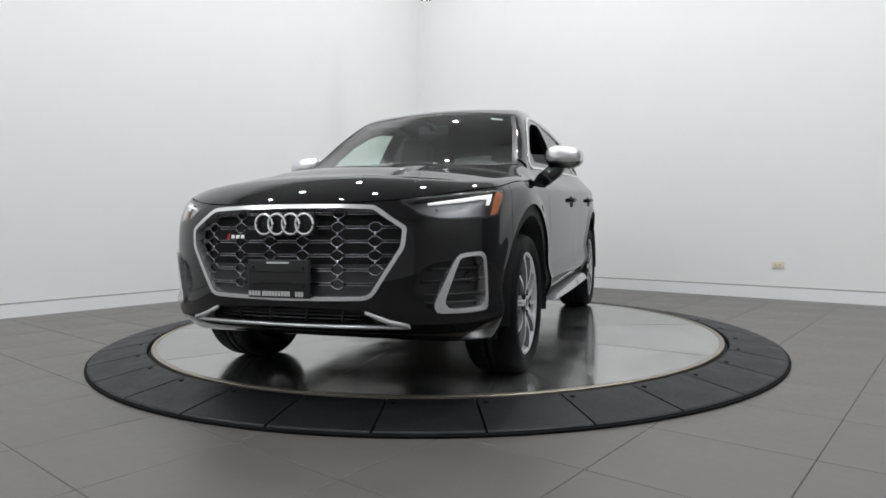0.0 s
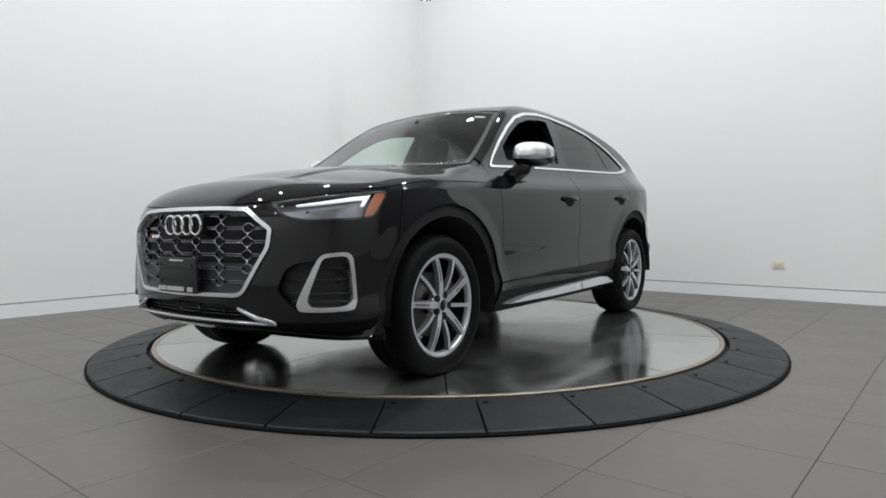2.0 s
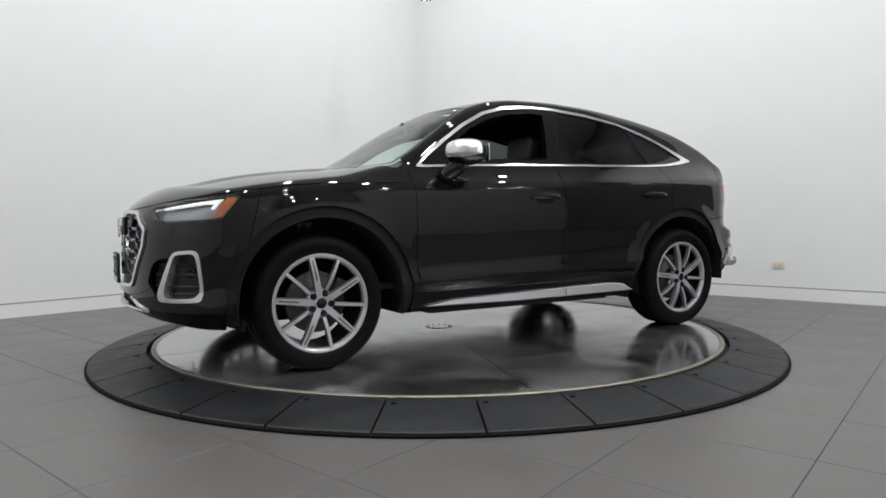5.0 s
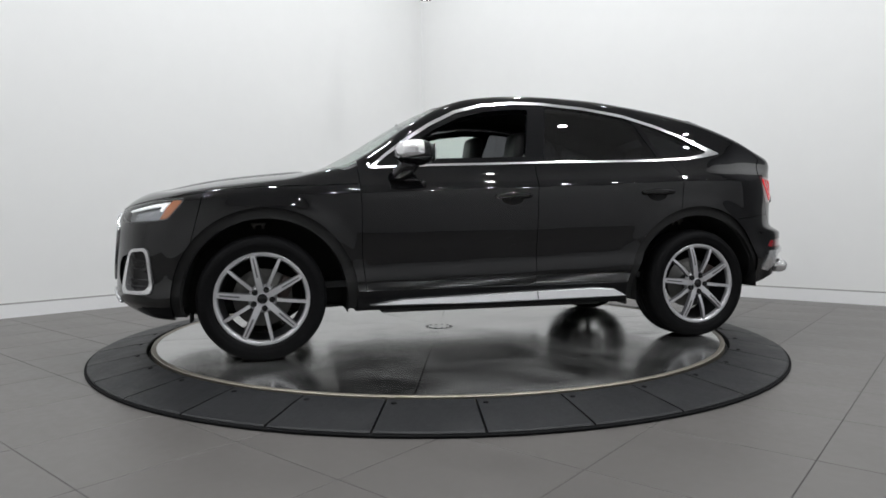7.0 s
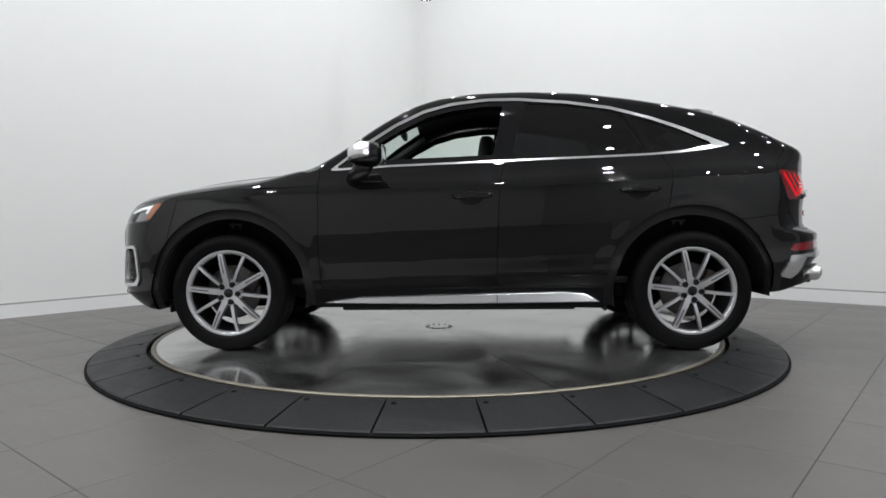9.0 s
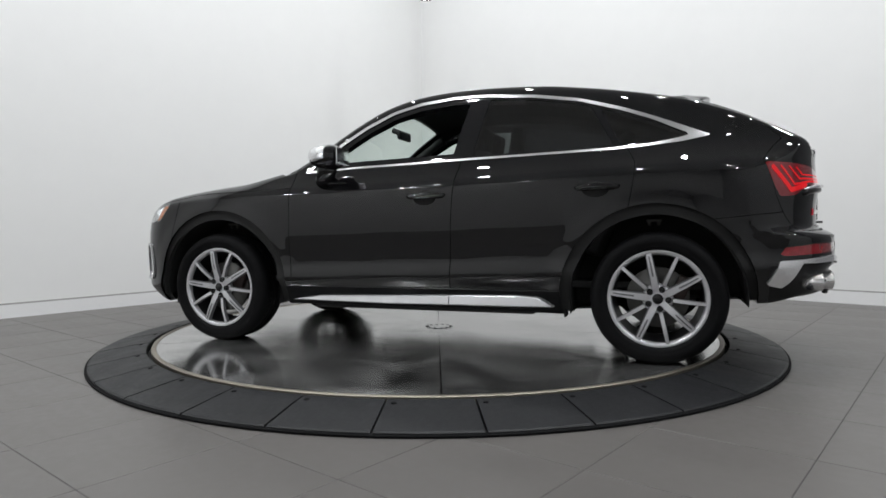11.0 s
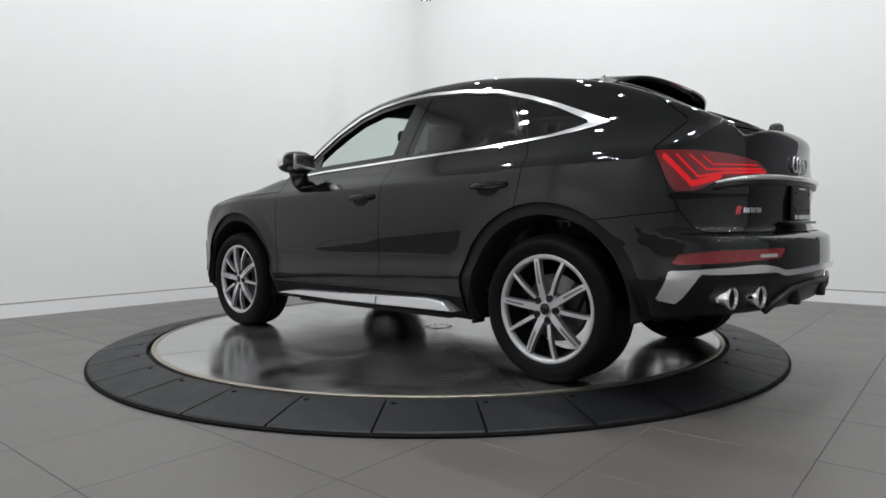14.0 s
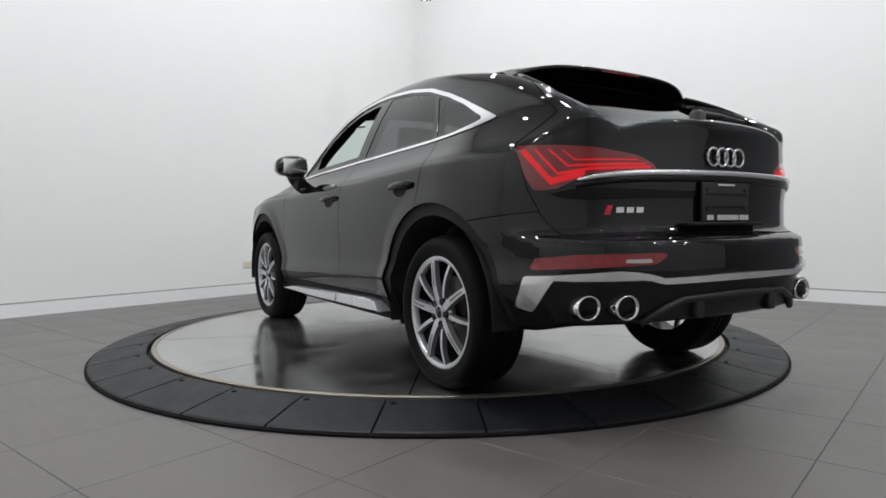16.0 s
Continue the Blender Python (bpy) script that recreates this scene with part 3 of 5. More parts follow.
def nose_u(x, y):
    return np.abs(y) - x


def tail_u(x, y):
    return np.abs(y) + x


GRILLE = mirror([(0.0, 0.864), (0.25, 0.862), (0.406, 0.855), (0.543, 0.765), (0.536, 0.68), (0.398, 0.458), (0.0, 0.450)])
HEADLIGHT = [(-1.551, 0.880), (-1.338, 0.899), (-1.12, 0.916), (-0.80, 0.936), (-0.80, 0.905), (-0.885, 0.812), (-1.0, 0.799), (-1.32, 0.792), (-1.44, 0.812)]
FOG_RING = [(-1.249, 0.628), (-1.205, 0.652), (-1.068, 0.659), (-1.030, 0.636), (-1.008, 0.404), (-1.134, 0.397), (-1.405, 0.400)]
FOG_HOLE = [(-1.222, 0.622), (-1.195, 0.635), (-1.078, 0.641), (-1.052, 0.617), (-1.031, 0.419), (-1.335, 0.415)]
INTAKE = [(-1.505, 0.495), (-1.447, 0.582), (-1.379, 0.612), (-1.15, 0.63), (-1.03, 0.63), (-1.012, 0.406), (-1.385, 0.404)]
LOW_GRILLE = mirror([(0.0, 0.424), (0.36, 0.412), (0.425, 0.358), (0.0, 0.352)])
SIDE_GLASS = [(0.641, 1.108), (0.514, 1.216), (0.40, 1.303), (0.234, 1.412), (0.054, 1.503), (-0.127, 1.554), (-0.346, 1.580), (-0.546, 1.580), (-0.85, 1.554), (-1.13, 1.508),
              (-1.369, 1.437), (-1.537, 1.375), (-1.704, 1.306), (-1.838, 1.250), (-1.825, 1.242), (-1.687, 1.214), (-1.51, 1.194), (-1.337, 1.182), (-1.097, 1.173),
              (-0.823, 1.165), (-0.477, 1.155), (-0.128, 1.142), (0.259, 1.129)]
WINDSHIELD = [(0.14, -0.565), (0.14, 0.565), (0.40, 0.640), (0.765, 0.725), (0.86, 0.62), (0.94, 0.40), (0.965, 0.2), (0.97, 0.0), (0.965, -0.2), (0.94, -0.40), (0.86, -0.62), (0.765, -0.725), (0.40, -0.640)]
BACKLIGHT = [(-1.74, -0.50), (-1.74, 0.50), (-2.17, 0.60), (-2.27, 0.56), (-2.34, 0.40), (-2.36, 0.0), (-2.34, -0.40), (-2.27, -0.56), (-2.17, -0.60)]
TAIL_LAMP = [(-1.262, 1.087), (-1.515, 1.080), (-1.725, 1.066), (-1.937, 1.038), (-2.05, 0.994), (-2.03, 0.982), (-1.665, 0.966), (-1.606, 0.945), (-1.50, 0.909), (-1.37, 0.905), (-1.325, 0.957)]
HATCH = [(-1.30, 1.62), (-1.30, 1.42), (-1.50, 1.22), (-1.262, 1.095), (-1.335, 0.912), (-1.421, 0.799), (-1.495, 0.744), (-1.546, 0.730), (-1.60, 0.726), (-2.9, 0.726), (-2.9, 1.62)]
REFLECTOR = [(-1.335, 0.594), (-1.377, 0.640), (-1.608, 0.656), (-2.117, 0.662), (-2.034, 0.617), (-1.60, 0.602)]
REAR_TRIM = [(-1.329, 0.567), (-1.579, 0.581), (-1.842, 0.594), (-1.96, 0.586), (-2.065, 0.565), (-2.48, 0.569), (-2.70, 0.569), (-2.70, 0.544), (-2.066, 0.540), (-1.96, 0.559), (-1.488, 0.554),
             (-1.441, 0.505), (-1.375, 0.430), (-1.265, 0.446)]
hood_seam = curve((2.3, 0.80), (2.09, 0.870), (2.02, 0.885), (1.95, 0.902), (1.85, 0.922), (1.64, 0.951), (1.36, 0.989), (0.86, 1.009), (0.70, 1.016), (0.4, 1.02))
door_front = curve((0.3, 0.655), (0.429, 0.670), (0.634, 0.688), (0.84, 0.686), (1.05, 0.694), (1.2, 0.70))
door_mid = curve((0.3, -0.396), (0.422, -0.397), (0.762, -0.406), (1.034, -0.422), (1.2, -0.447))
door_rear = curve((0.3, -1.30), (0.60, -1.36), (0.853, -1.414), (0.954, -1.432), (1.09, -1.448), (1.165, -1.419), (1.25, -1.37))
GAP = 0.0022


def rounded(points, share=0.22, times=2):
    """The outline with its corners cut and cut again, so that they turn softly."""
    for _ in range(times):
        out = []
        for (ax, ay), (bx, by) in zip(points, points[1:] + points[:1]):
            out += [(ax + (bx - ax) * share, ay + (by - ay) * share), (bx - (bx - ax) * share, by - (by - ay) * share)]
        points = out
    return points


FOG_RING, FOG_HOLE, INTAKE = rounded(FOG_RING, 0.16), rounded(FOG_HOLE, 0.16), rounded(INTAKE, 0.12)
GRILLE, HEADLIGHT, TAIL_LAMP = rounded(GRILLE, 0.07), rounded(HEADLIGHT, 0.07), rounded(TAIL_LAMP, 0.07)


def build_skin(car):
    """All sheets that lie in the car's skin."""
    whole = mesh_skin(0.019)

    def arch(r):
        def f(x, y, z):
            d = np.minimum(np.hypot(x - ARCH_F[0], z - ARCH_F[1]), np.hypot(x - ARCH_R[0], z - ARCH_R[1])) - r
            return np.maximum(d, 0.55 - np.abs(y))
        return f

    def sided(sdf, a, b, low=0.4):
        return lambda x, y, z: np.maximum(sdf(x, z), low - np.abs(y))

    _, rest = cut(whole, arch(0.455))
    backing = rest
    # wheel-arch lips
    lips, rest = cut(rest, arch(0.515))
    _, lips = cut(lips, lambda x, y, z: 0.20 - z)
    for sx, sy in ((1, 1), (1, -1), (-1, 1), (-1, -1)):
        one, _ = cut(lips, lambda x, y, z: np.maximum(-sx * x, -sy * y))
        one, _ = cut(one, lambda x, y, z: np.maximum(np.where(x < -1.556, 0.345, 0.300) - z, 0.70 - np.abs(y)))
        panel("wheel_arch_trim", one, M_PAINT, car, "gloss black flared wheel arch lip", 0.0008, 0.02)
    # nose
    grille_sdf = outline(GRILLE)
    inner, rest = cut(rest, lambda x, y, z: np.maximum(grille_sdf(y, z), 1.7 - x))
    _, ring = cut(inner, lambda x, y, z: grille_sdf(y, z) + 0.0175)
    grille = panel("grille_frame", ring, M_CHROME, car, "satin silver hexagonal grille surround", 0.010, 0.05)
    v, t = rest
    c = v[t].mean(1)
    near = (c[:, 0] > 1.60) & (c[:, 2] > 0.36) & (c[:, 2] < 0.70) & (np.abs(c[:, 1]) > 0.52)
    fv, ft = refine(tidy(v, t[near]), 2)
    kv, kt = tidy(v, t[~near])
    rest = (np.vstack([kv, fv]), np.concatenate([kt, ft + len(kv)]))
    low_sdf = outline(LOW_GRILLE)
    low, rest = cut(rest, lambda x, y, z: np.maximum(low_sdf(y, z), 1.7 - x))
    head_sdf, intake_sdf, ring_sdf, hole_sdf = outline(HEADLIGHT), outline(INTAKE), outline(FOG_RING), outline(FOG_HOLE)
    heads, rest = cut(rest, lambda x, y, z: np.maximum(head_sdf(nose_u(x, y), z), 1.5 - x))
    rings, rest = cut(rest, lambda x, y, z: np.maximum(np.maximum(ring_sdf(nose_u(x, y), z), -hole_sdf(nose_u(x, y), z)), 1.5 - x))
    intakes, rest = cut(rest, lambda x, y, z: np.maximum(np.minimum(intake_sdf(nose_u(x, y), z), hole_sdf(nose_u(x, y), z)), 1.5 - x))
    for s in (1, -1):
        one, _ = cut(rings, lambda x, y, z: -s * y)
        fog = panel("fog_light_surround", one, M_CHROME, car, "satin silver air intake surround", 0.012, 0.055)
        one, _ = cut(intakes, lambda x, y, z: -s * y)
        panel("air_intake", one, M_PLASTIC, car, "black plastic air intake", -0.038, 0.0)
        one, _ = cut(heads, lambda x, y, z: -s * y)
        build_headlight(car, one, head_sdf, s)
    build_grille(car, inner, grille_sdf, grille)
    build_lower_grille(car, low)
    # side glass
    dlo = outline(SIDE_GLASS)
    glassy, rest = cut(rest, lambda x, y, z: np.maximum(dlo(x, z), 0.45 - np.abs(y)))
    ws = outline(WINDSHIELD)
    screen, rest = cut(rest, lambda x, y, z: np.maximum(ws(x, y), 1.06 - z))
    cowl, rest = cut(rest, lambda x, y, z: np.maximum(np.maximum(ws(x, y) - 0.055, 0.70 - x), 1.06 - z))
    panel("cowl_panel", cowl, M_PLASTIC, car, "black plastic cowl with wiper slots", -0.012, 0.0)
    frame_sdf = lambda x, y, z: ws(x, y) + 0.03
    clear, band = cut(screen, frame_sdf)
    pane = panel("windshield", clear, M_SCREEN, car, "clear windshield with dark edge band", -0.003, 0.0)
    panel("edge_band", band, M_TRIM, pane, "", -0.003, 0.0)
    bl = outline(BACKLIGHT)
    rear_pane, rest = cut(rest, lambda x, y, z: np.maximum(bl(x, y), 1.15 - z))
    panel("rear_window", rear_pane, M_TINT, car, "dark tinted sloping rear window", -0.004, 0.0)
    for s in (1, -1):
        half, _ = cut(glassy, lambda x, y, z: -s * y)
        build_side_glass(car, half, dlo, s)
    # tail
    lamp, refl, trim, hatch = outline(TAIL_LAMP), outline(REFLECTOR), outline(REAR_TRIM), outline(HATCH)
    lamps, rest = cut(rest, lambda x, y, z: np.maximum(lamp(tail_u(x, y), z), x + 1.9))
    refls, rest = cut(rest, lambda x, y, z: np.maximum(refl(tail_u(x, y), z), x + 1.9))
    trims, rest = cut(rest, lambda x, y, z: np.maximum(trim(tail_u(x, y), z), x + 1.9))
    panel("bumper_trim", trims, M_CHROME, car, "satin silver strip across the rear bumper", 0.012, 0.03)
    for s in (1, -1):
        one, _ = cut(lamps, lambda x, y, z: -s * y)
        build_tail_lamp(car, one, lamp, s)
        one, _ = cut(refls, lambda x, y, z: -s * y)
        panel("rear_reflector", one, M_REDREFLECT, car, "red bumper reflector lamp", -0.003, 0.015)
        one, _ = cut(one, lambda x, y, z: np.maximum(np.abs(tail_u(x, y) + 1.93) - 0.075, np.abs(z - 0.633) - 0.010))
        panel("reversing_light", one, M_LENSWHITE, car, "white reversing light", 0.001, 0.004)
    lid, rest = cut(rest, lambda x, y, z: np.maximum(hatch(tail_u(x, y), z) + GAP, np.maximum(x + 1.62, 0.0 * x - 1)))
    _, rest = cut(rest, lambda x, y, z: np.maximum(hatch(tail_u(x, y), z) - GAP, x + 1.62 - 2 * GAP))
    panel("tailgate", lid, M_PAINT, car, "gloss black tailgate")
    valance, rest = cut(rest, lambda x, y, z: np.maximum(np.maximum(trim(tail_u(x, y), z) - 9, z - 0.545), x + 2.12))
    panel("rear_valance", valance, M_TRIM, car, "satin black lower rear valance", lambda q: -0.026 * fade(-q[:, 0], 2.12, 2.28) * fade(0.545 - q[:, 2], 0.0, 0.03), 0.0)
    tailpiece, rest = cut(rest, lambda x, y, z: np.maximum(z - (0.80 + 0.10 * (-1.95 - x)) + GAP, x + 1.80))
    _, rest = cut(rest, lambda x, y, z: np.maximum(z - (0.80 + 0.10 * (-1.95 - x)) - GAP, x + 1.80 - GAP))
    panel("rear_bumper", tailpiece, M_PAINT, car, "gloss black rear bumper")
    # bonnet, bumper and doors
    bonnet, rest = cut(rest, lambda x, y, z: np.maximum(hood_seam(x) + GAP - z, 0.55 - x + 0.15 * (np.abs(y) < 0.9)))
    cap, bonnet = cut(bonnet, lambda x, y, z: x - 0.70)
    panel("bonnet", bonnet, M_PAINT, car, "gloss black clamshell bonnet with two creases")
    _, rest = cut(rest, lambda x, y, z: np.maximum(hood_seam(x) - GAP - z, 0.70 - x))
    nose, rest = cut(rest, lambda x, y, z: np.maximum(1.60 + 0.25 * (0.80 - z) - x + GAP, z - 0.96))
    _, rest = cut(rest, lambda x, y, z: np.maximum(1.60 + 0.25 * (0.80 - z) - x - GAP, z - 0.96))
    panel("front_bumper", nose, M_PAINT, car, "gloss black front bumper")
    for s in (1, -1):
        for name, a, b in (("front_door", door_mid, door_front), ("rear_door", door_rear, door_mid)):
            def f(x, y, z, g=GAP):
                return np.maximum.reduce([a(z) - x + g, x - b(z) + g, 0.395 - z + g, -s * y + 0.5, z - 1.30])
            door, rest = cut(rest, f)
            _, rest = cut(rest, lambda x, y, z: f(x, y, z, -GAP))
            dob = panel(name, door, M_PAINT, car, "gloss black car door")
            hx = -0.251 if name == "front_door" else -1.250
            build_handle(dob, hx, 0.938 if name == "front_door" else 0.965, s)
    sill, rest = cut(rest, lambda x, y, z: np.maximum.reduce([z - 0.385, x - 0.80, -1.20 - x]))
    panel("sill", sill, M_SILL, car, "black sill under the doors, its shade put into a dull surface")
    panel("body", rest, M_PAINT, car, "gloss black roof, pillars and wings")
    if len(cap[1]):
        panel("wing_corner", cap, M_PAINT, car)
    # dark lining just inside the skin
    for g in (lambda x, y, z: np.maximum(dlo(x, z) - 0.002, 0.45 - np.abs(y)), lambda x, y, z: np.maximum(ws(x, y), 1.06 - z), lambda x, y, z: np.maximum(bl(x, y), 1.15 - z),
              lambda x, y, z: np.maximum(grille_sdf(y, z), 1.7 - x), lambda x, y, z: np.maximum(low_sdf(y, z), 1.7 - x), lambda x, y, z: np.maximum(np.minimum(ring_sdf(nose_u(x, y), z), intake_sdf(nose_u(x, y), z)), 1.5 - x),
              lambda x, y, z: np.maximum(head_sdf(nose_u(x, y), z), 1.5 - x)):
        _, backing = cut(backing, g)
    _, backing = cut(backing, lambda x, y, z: np.maximum(z - 0.56, x + 2.10))
    panel("lining", backing, M_DARK, car, "", -0.018, 0.0)


def build_headlight(car, mesh, sdf, s):
    lens = panel("headlight", mesh, M_LENS, car, "clear headlight with bright running light and amber corner", -0.001, 0.0)
    _, frame_part = cut(mesh, lambda x, y, z: sdf(nose_u(x, y), z) + 0.010)
    panel("bezel", frame_part, M_TRIM, lens, "", -0.002, 0.02)
    panel("housing", mesh, M_LAMPBED, lens, "dark grey lamp housing", -0.045, 0.0)
    mesh = refine(mesh, 2)
    # running light: a tapering bright blade, with a hook at its outer end
    blade = outline([(-1.38, 0.872), (-1.20, 0.890), (-1.02, 0.908), (-0.905, 0.917), (-0.950, 0.862), (-0.975, 0.862), (-0.955, 0.893), (-1.02, 0.892), (-1.20, 0.877), (-1.38, 0.865)])
    one, _ = cut(mesh, lambda x, y, z: blade(nose_u(x, y), z))
    panel("running_light", one, M_DRL, lens, "bright white daytime running light", -0.012, 0.01)
    amber = outline([(-0.875, 0.926), (-0.815, 0.928), (-0.812, 0.905), (-0.893, 0.818), (-0.955, 0.812), (-0.925, 0.86)])
    one, _ = cut(mesh, lambda x, y, z: amber(nose_u(x, y), z))
    panel("side_marker", one, M_AMBER, lens, "amber side marker", -0.006, 0.008)
    for u, z, r in ((-1.20, 0.832, 0.021), (-1.07, 0.836, 0.021), (-1.33, 0.830, 0.014)):
        y = 0.70 + (u + 1.20) * 0.42
        x = y - u
        v, f = sweep([(0.0, 0.0), (r * 0.7, -0.004), (r, -0.012), (r * 1.25, -0.010), (r * 1.3, -0.03)], 18, axis="x")
        ob = shape("projector", v, f, M_LENSDARK, lens, "small projector lens", True)
        ob.matrix_basis = pose(x - 0.030, s * (y - 0.012), z, 0, 0, s * 25)


def build_grille(car, mesh, sdf, frame_ob):
    inner, _ = cut(mesh, lambda x, y, z: sdf(y, z) + 0.012)
    up, low = cut(inner, lambda x, y, z: 0.608 - z)
    # Dark sheet stands in for the shade in the depth behind the bars.
    back = panel("grille_backing", up, M_DARK, car, "dark sheet for the shaded depth behind the grille", -0.055, 0.0)
    panel("grille_panel", low, M_GRILLEPANEL, back, "dark grey closed lower grille panel", -0.026, 0.0)
    cols = [-0.41, -0.245, -0.082, 0.082, 0.245, 0.41]
    rows = [0.826, 0.766, 0.706, 0.646, 0.585, 0.524]
    hexes, bars, cores = [], [], []
    hw, hh = 0.027, 0.021

    def reach(z):
        ys = np.linspace(0, 0.56, 300)
        return float(ys[np.argmax(sdf(ys, np.full(300, z)) > -0.016)])
    for i, z in enumerate(rows):
        edge = reach(z)
        row = [c for c in cols if abs(c) + 0.02 < edge]
        for c in row:
            loop = []
            for k in range(8):
                a = 2 * math.pi * (k + 0.5) / 8
                yy, zz = c + hw * math.cos(a) * 1.05, z + hh * math.sin(a) * 1.08
                loop.append((float(front_x(yy, zz, 0.014)), yy, zz))
            hexes.append(tube(loop, 0.0027, 6, True))
            if i + 1 < len(rows):
                zz0, zz1 = z - hh, rows[i + 1] + hh
                if abs(c) + 0.02 < reach(rows[i + 1]):
                    hexes.append(tube([(float(front_x(c, zz0, 0.015)), c, zz0), (float(front_x(c, zz1, 0.015)), c, zz1)], 0.006, 6))
        stops = [-edge] + row + [edge]
        for a, b in zip(stops, stops[1:]):
            a2 = a + (hw if a in row else 0.0)
            b2 = b - (hw if b in row else 0.0)
            if b2 - a2 < 0.01:
                continue
            xs = front_x(np.linspace(a2, b2, 5), np.full(5, z), 0.014)
            for dz in (0.0055, -0.0055):
                bars.append(tube([(x, q, z + dz) for x, q in zip(xs, np.linspace(a2, b2, 5))], 0.0020, 6))
            cores.append(tube([(x - 0.006, q, z) for x, q in zip(xs, np.linspace(a2, b2, 5))], 0.0075, 6))
    for piece in hexes:
        shape("honeycomb_node", *piece, M_GRILLEBAR, frame_ob, "", True)
    for piece in cores:
        shape("grille_bar", *piece, M_GLOSSBLACK, frame_ob, "", True)
    for piece in bars:
        shape("bar_edge", *piece, M_GRILLEBAR, frame_ob, "", True)
    # four ring emblem
    for k in range(4):
        y = -0.102 + 0.068 * k
        loop = [(float(front_x(y, 0.782)) + 0.010 + 0.002 * (k % 2), y + 0.043 * math.cos(a), 0.782 + 0.044 * math.sin(a)) for a in np.linspace(0, 2 * math.pi, 40, endpoint=False)]
        shape("emblem_ring", *tube(loop, 0.0062, 8, True), M_CHROME, frame_ob, "satin chrome ring", True)
    bm = box_bm((0.02, 0.29, 0.10), (0, 0, 0), 0.004)
    ob = part("emblem_base", bm, M_TRIM, frame_ob)
    ob.location = (float(front_x(0, 0.782)) - 0.012, 0, 0.782)
    badge(frame_ob, lambda y, z: float(front_x(y, z)) + 0.002, -0.31, 0.728, 1, 0.105, 0.022)
    # plate holder with plain bars for its lettering
    bm = box_bm((0.016, 0.308, 0.166), (0, 0, 0), 0.005)
    plate = part("plate_holder", bm, M_PLASTIC, car, "black plate holder with small pale lettering bars")
    plate.location = (2.168, -0.016, 0.546)
    plate_bars(plate, 1)


def badge(parent, at, y, z, sense, w, h):
    """A small red slanted bar and pale bars, for a model badge."""
    def bar(name, y0, y1, z0, z1, slant, mat):
        yy = [y0, y1, y1 + slant, y0 + slant]
        zz = [z0, z0, z1, z1]
        vs = [(at(a, b) + sense * d, a, b) for d in (0.0, 0.005) for a, b in zip(yy, zz)]
        shape(name, vs, [(0, 1, 2, 3), (7, 6, 5, 4), (0, 4, 5, 1), (1, 5, 6, 2), (2, 6, 7, 3), (3, 7, 4, 0)], mat, parent)
    d = 1 if sense > 0 else -1
    bar("badge_bar", y, y + d * 0.12 * w, z - h * 0.6, z + h * 0.6, d * 0.010, M_REDBADGE)
    for i in range(3):
        q = y + d * (0.26 + 0.26 * i) * w
        bar("badge_bar", q, q + d * 0.19 * w, z - h * 0.35, z + h * 0.35, d * 0.002, M_BRIGHT)


def plate_bars(plate, sense):
    x = sense * 0.0085
    def bar(y0, y1, z0, z1, mat, d=0.002):
        vs = [(x + sense * e, a, b) for e in (-0.001, d) for a, b in ((y0, z0), (y1, z0), (y1, z1), (y0, z1))]
        shape("lettering_bar", vs, [(0, 1, 2, 3), (7, 6, 5, 4), (0, 4, 5, 1), (1, 5, 6, 2), (2, 6, 7, 3), (3, 7, 4, 0)], mat, plate)
    bar(-0.055, 0.055, 0.066, 0.074, M_LETTER)
    for a, b in ((-0.150, -0.086), (-0.080, 0.062), (0.085, 0.128)):
        n = max(2, round((b - a) / 0.016))
        for k in range(n):
            q = a + (b - a) * k / n
            bar(q, q + (b - a) / n * 0.72, -0.075, -0.054, M_LETTER)
    bar(-0.13, 0.13, -0.022, -0.018, M_TRIM, 0.003)
    bar(-0.13, 0.13, 0.030, 0.034, M_TRIM, 0.003)
    for y in (-0.125, 0.125):
        for z in (-0.03, 0.05):
            v, f = sweep([(0.0, 0.004), (0.006, 0.004), (0.008, 0.0)], 10, axis="x")
            ob = shape("screw", [(sense * q[0], q[1], q[2]) for q in v], f, M_DARK, plate, "", True)
            ob.location = (x, y, z)


def build_lower_grille(car, mesh):
    back = panel("lower_grille", mesh, M_DARK, car, "black slatted lower air intake", -0.06, 0.0)
    for z in (0.372, 0.388, 0.404):
        pts = [(float(front_x(q, z, 0.03)), q, z) for q in np.linspace(-0.37, 0.37, 13)]
        shape("slat", *tube(pts, 0.005, 6), M_PLASTIC, back, "", True)
    for y in (-0.26, -0.09, 0.09, 0.26):
        pts = [(float(front_x(y, z, 0.024)), y, z) for z in (0.358, 0.385, 0.414)]
        shape("slat", *tube(pts, 0.006, 6), M_PLASTIC, back, "", True)
    # silver lip under the intake with two rising struts
    pts = [(float(front_x(q, 0.343)) + 0.002, q, 0.343 - 0.012 * abs(q) ** 3) for q in np.linspace(-0.55, 0.55, 25)]
    lip = shape("front_lip", *tube(pts, 0.013, 10, flat=0.7), M_ALU, car, "satin silver lip along the lower bumper", True)
    for s in (1, -1):
        pts = [(float(front_x(s * y, z)) + 0.002, s * y, z) for y, z in ((0.372, 0.407), (0.42, 0.386), (0.47, 0.365), (0.545, 0.345))]
        shape("strut", *tube(pts, lambda t: 0.009 + 0.005 * t, 8), M_ALU, lip, "", True)


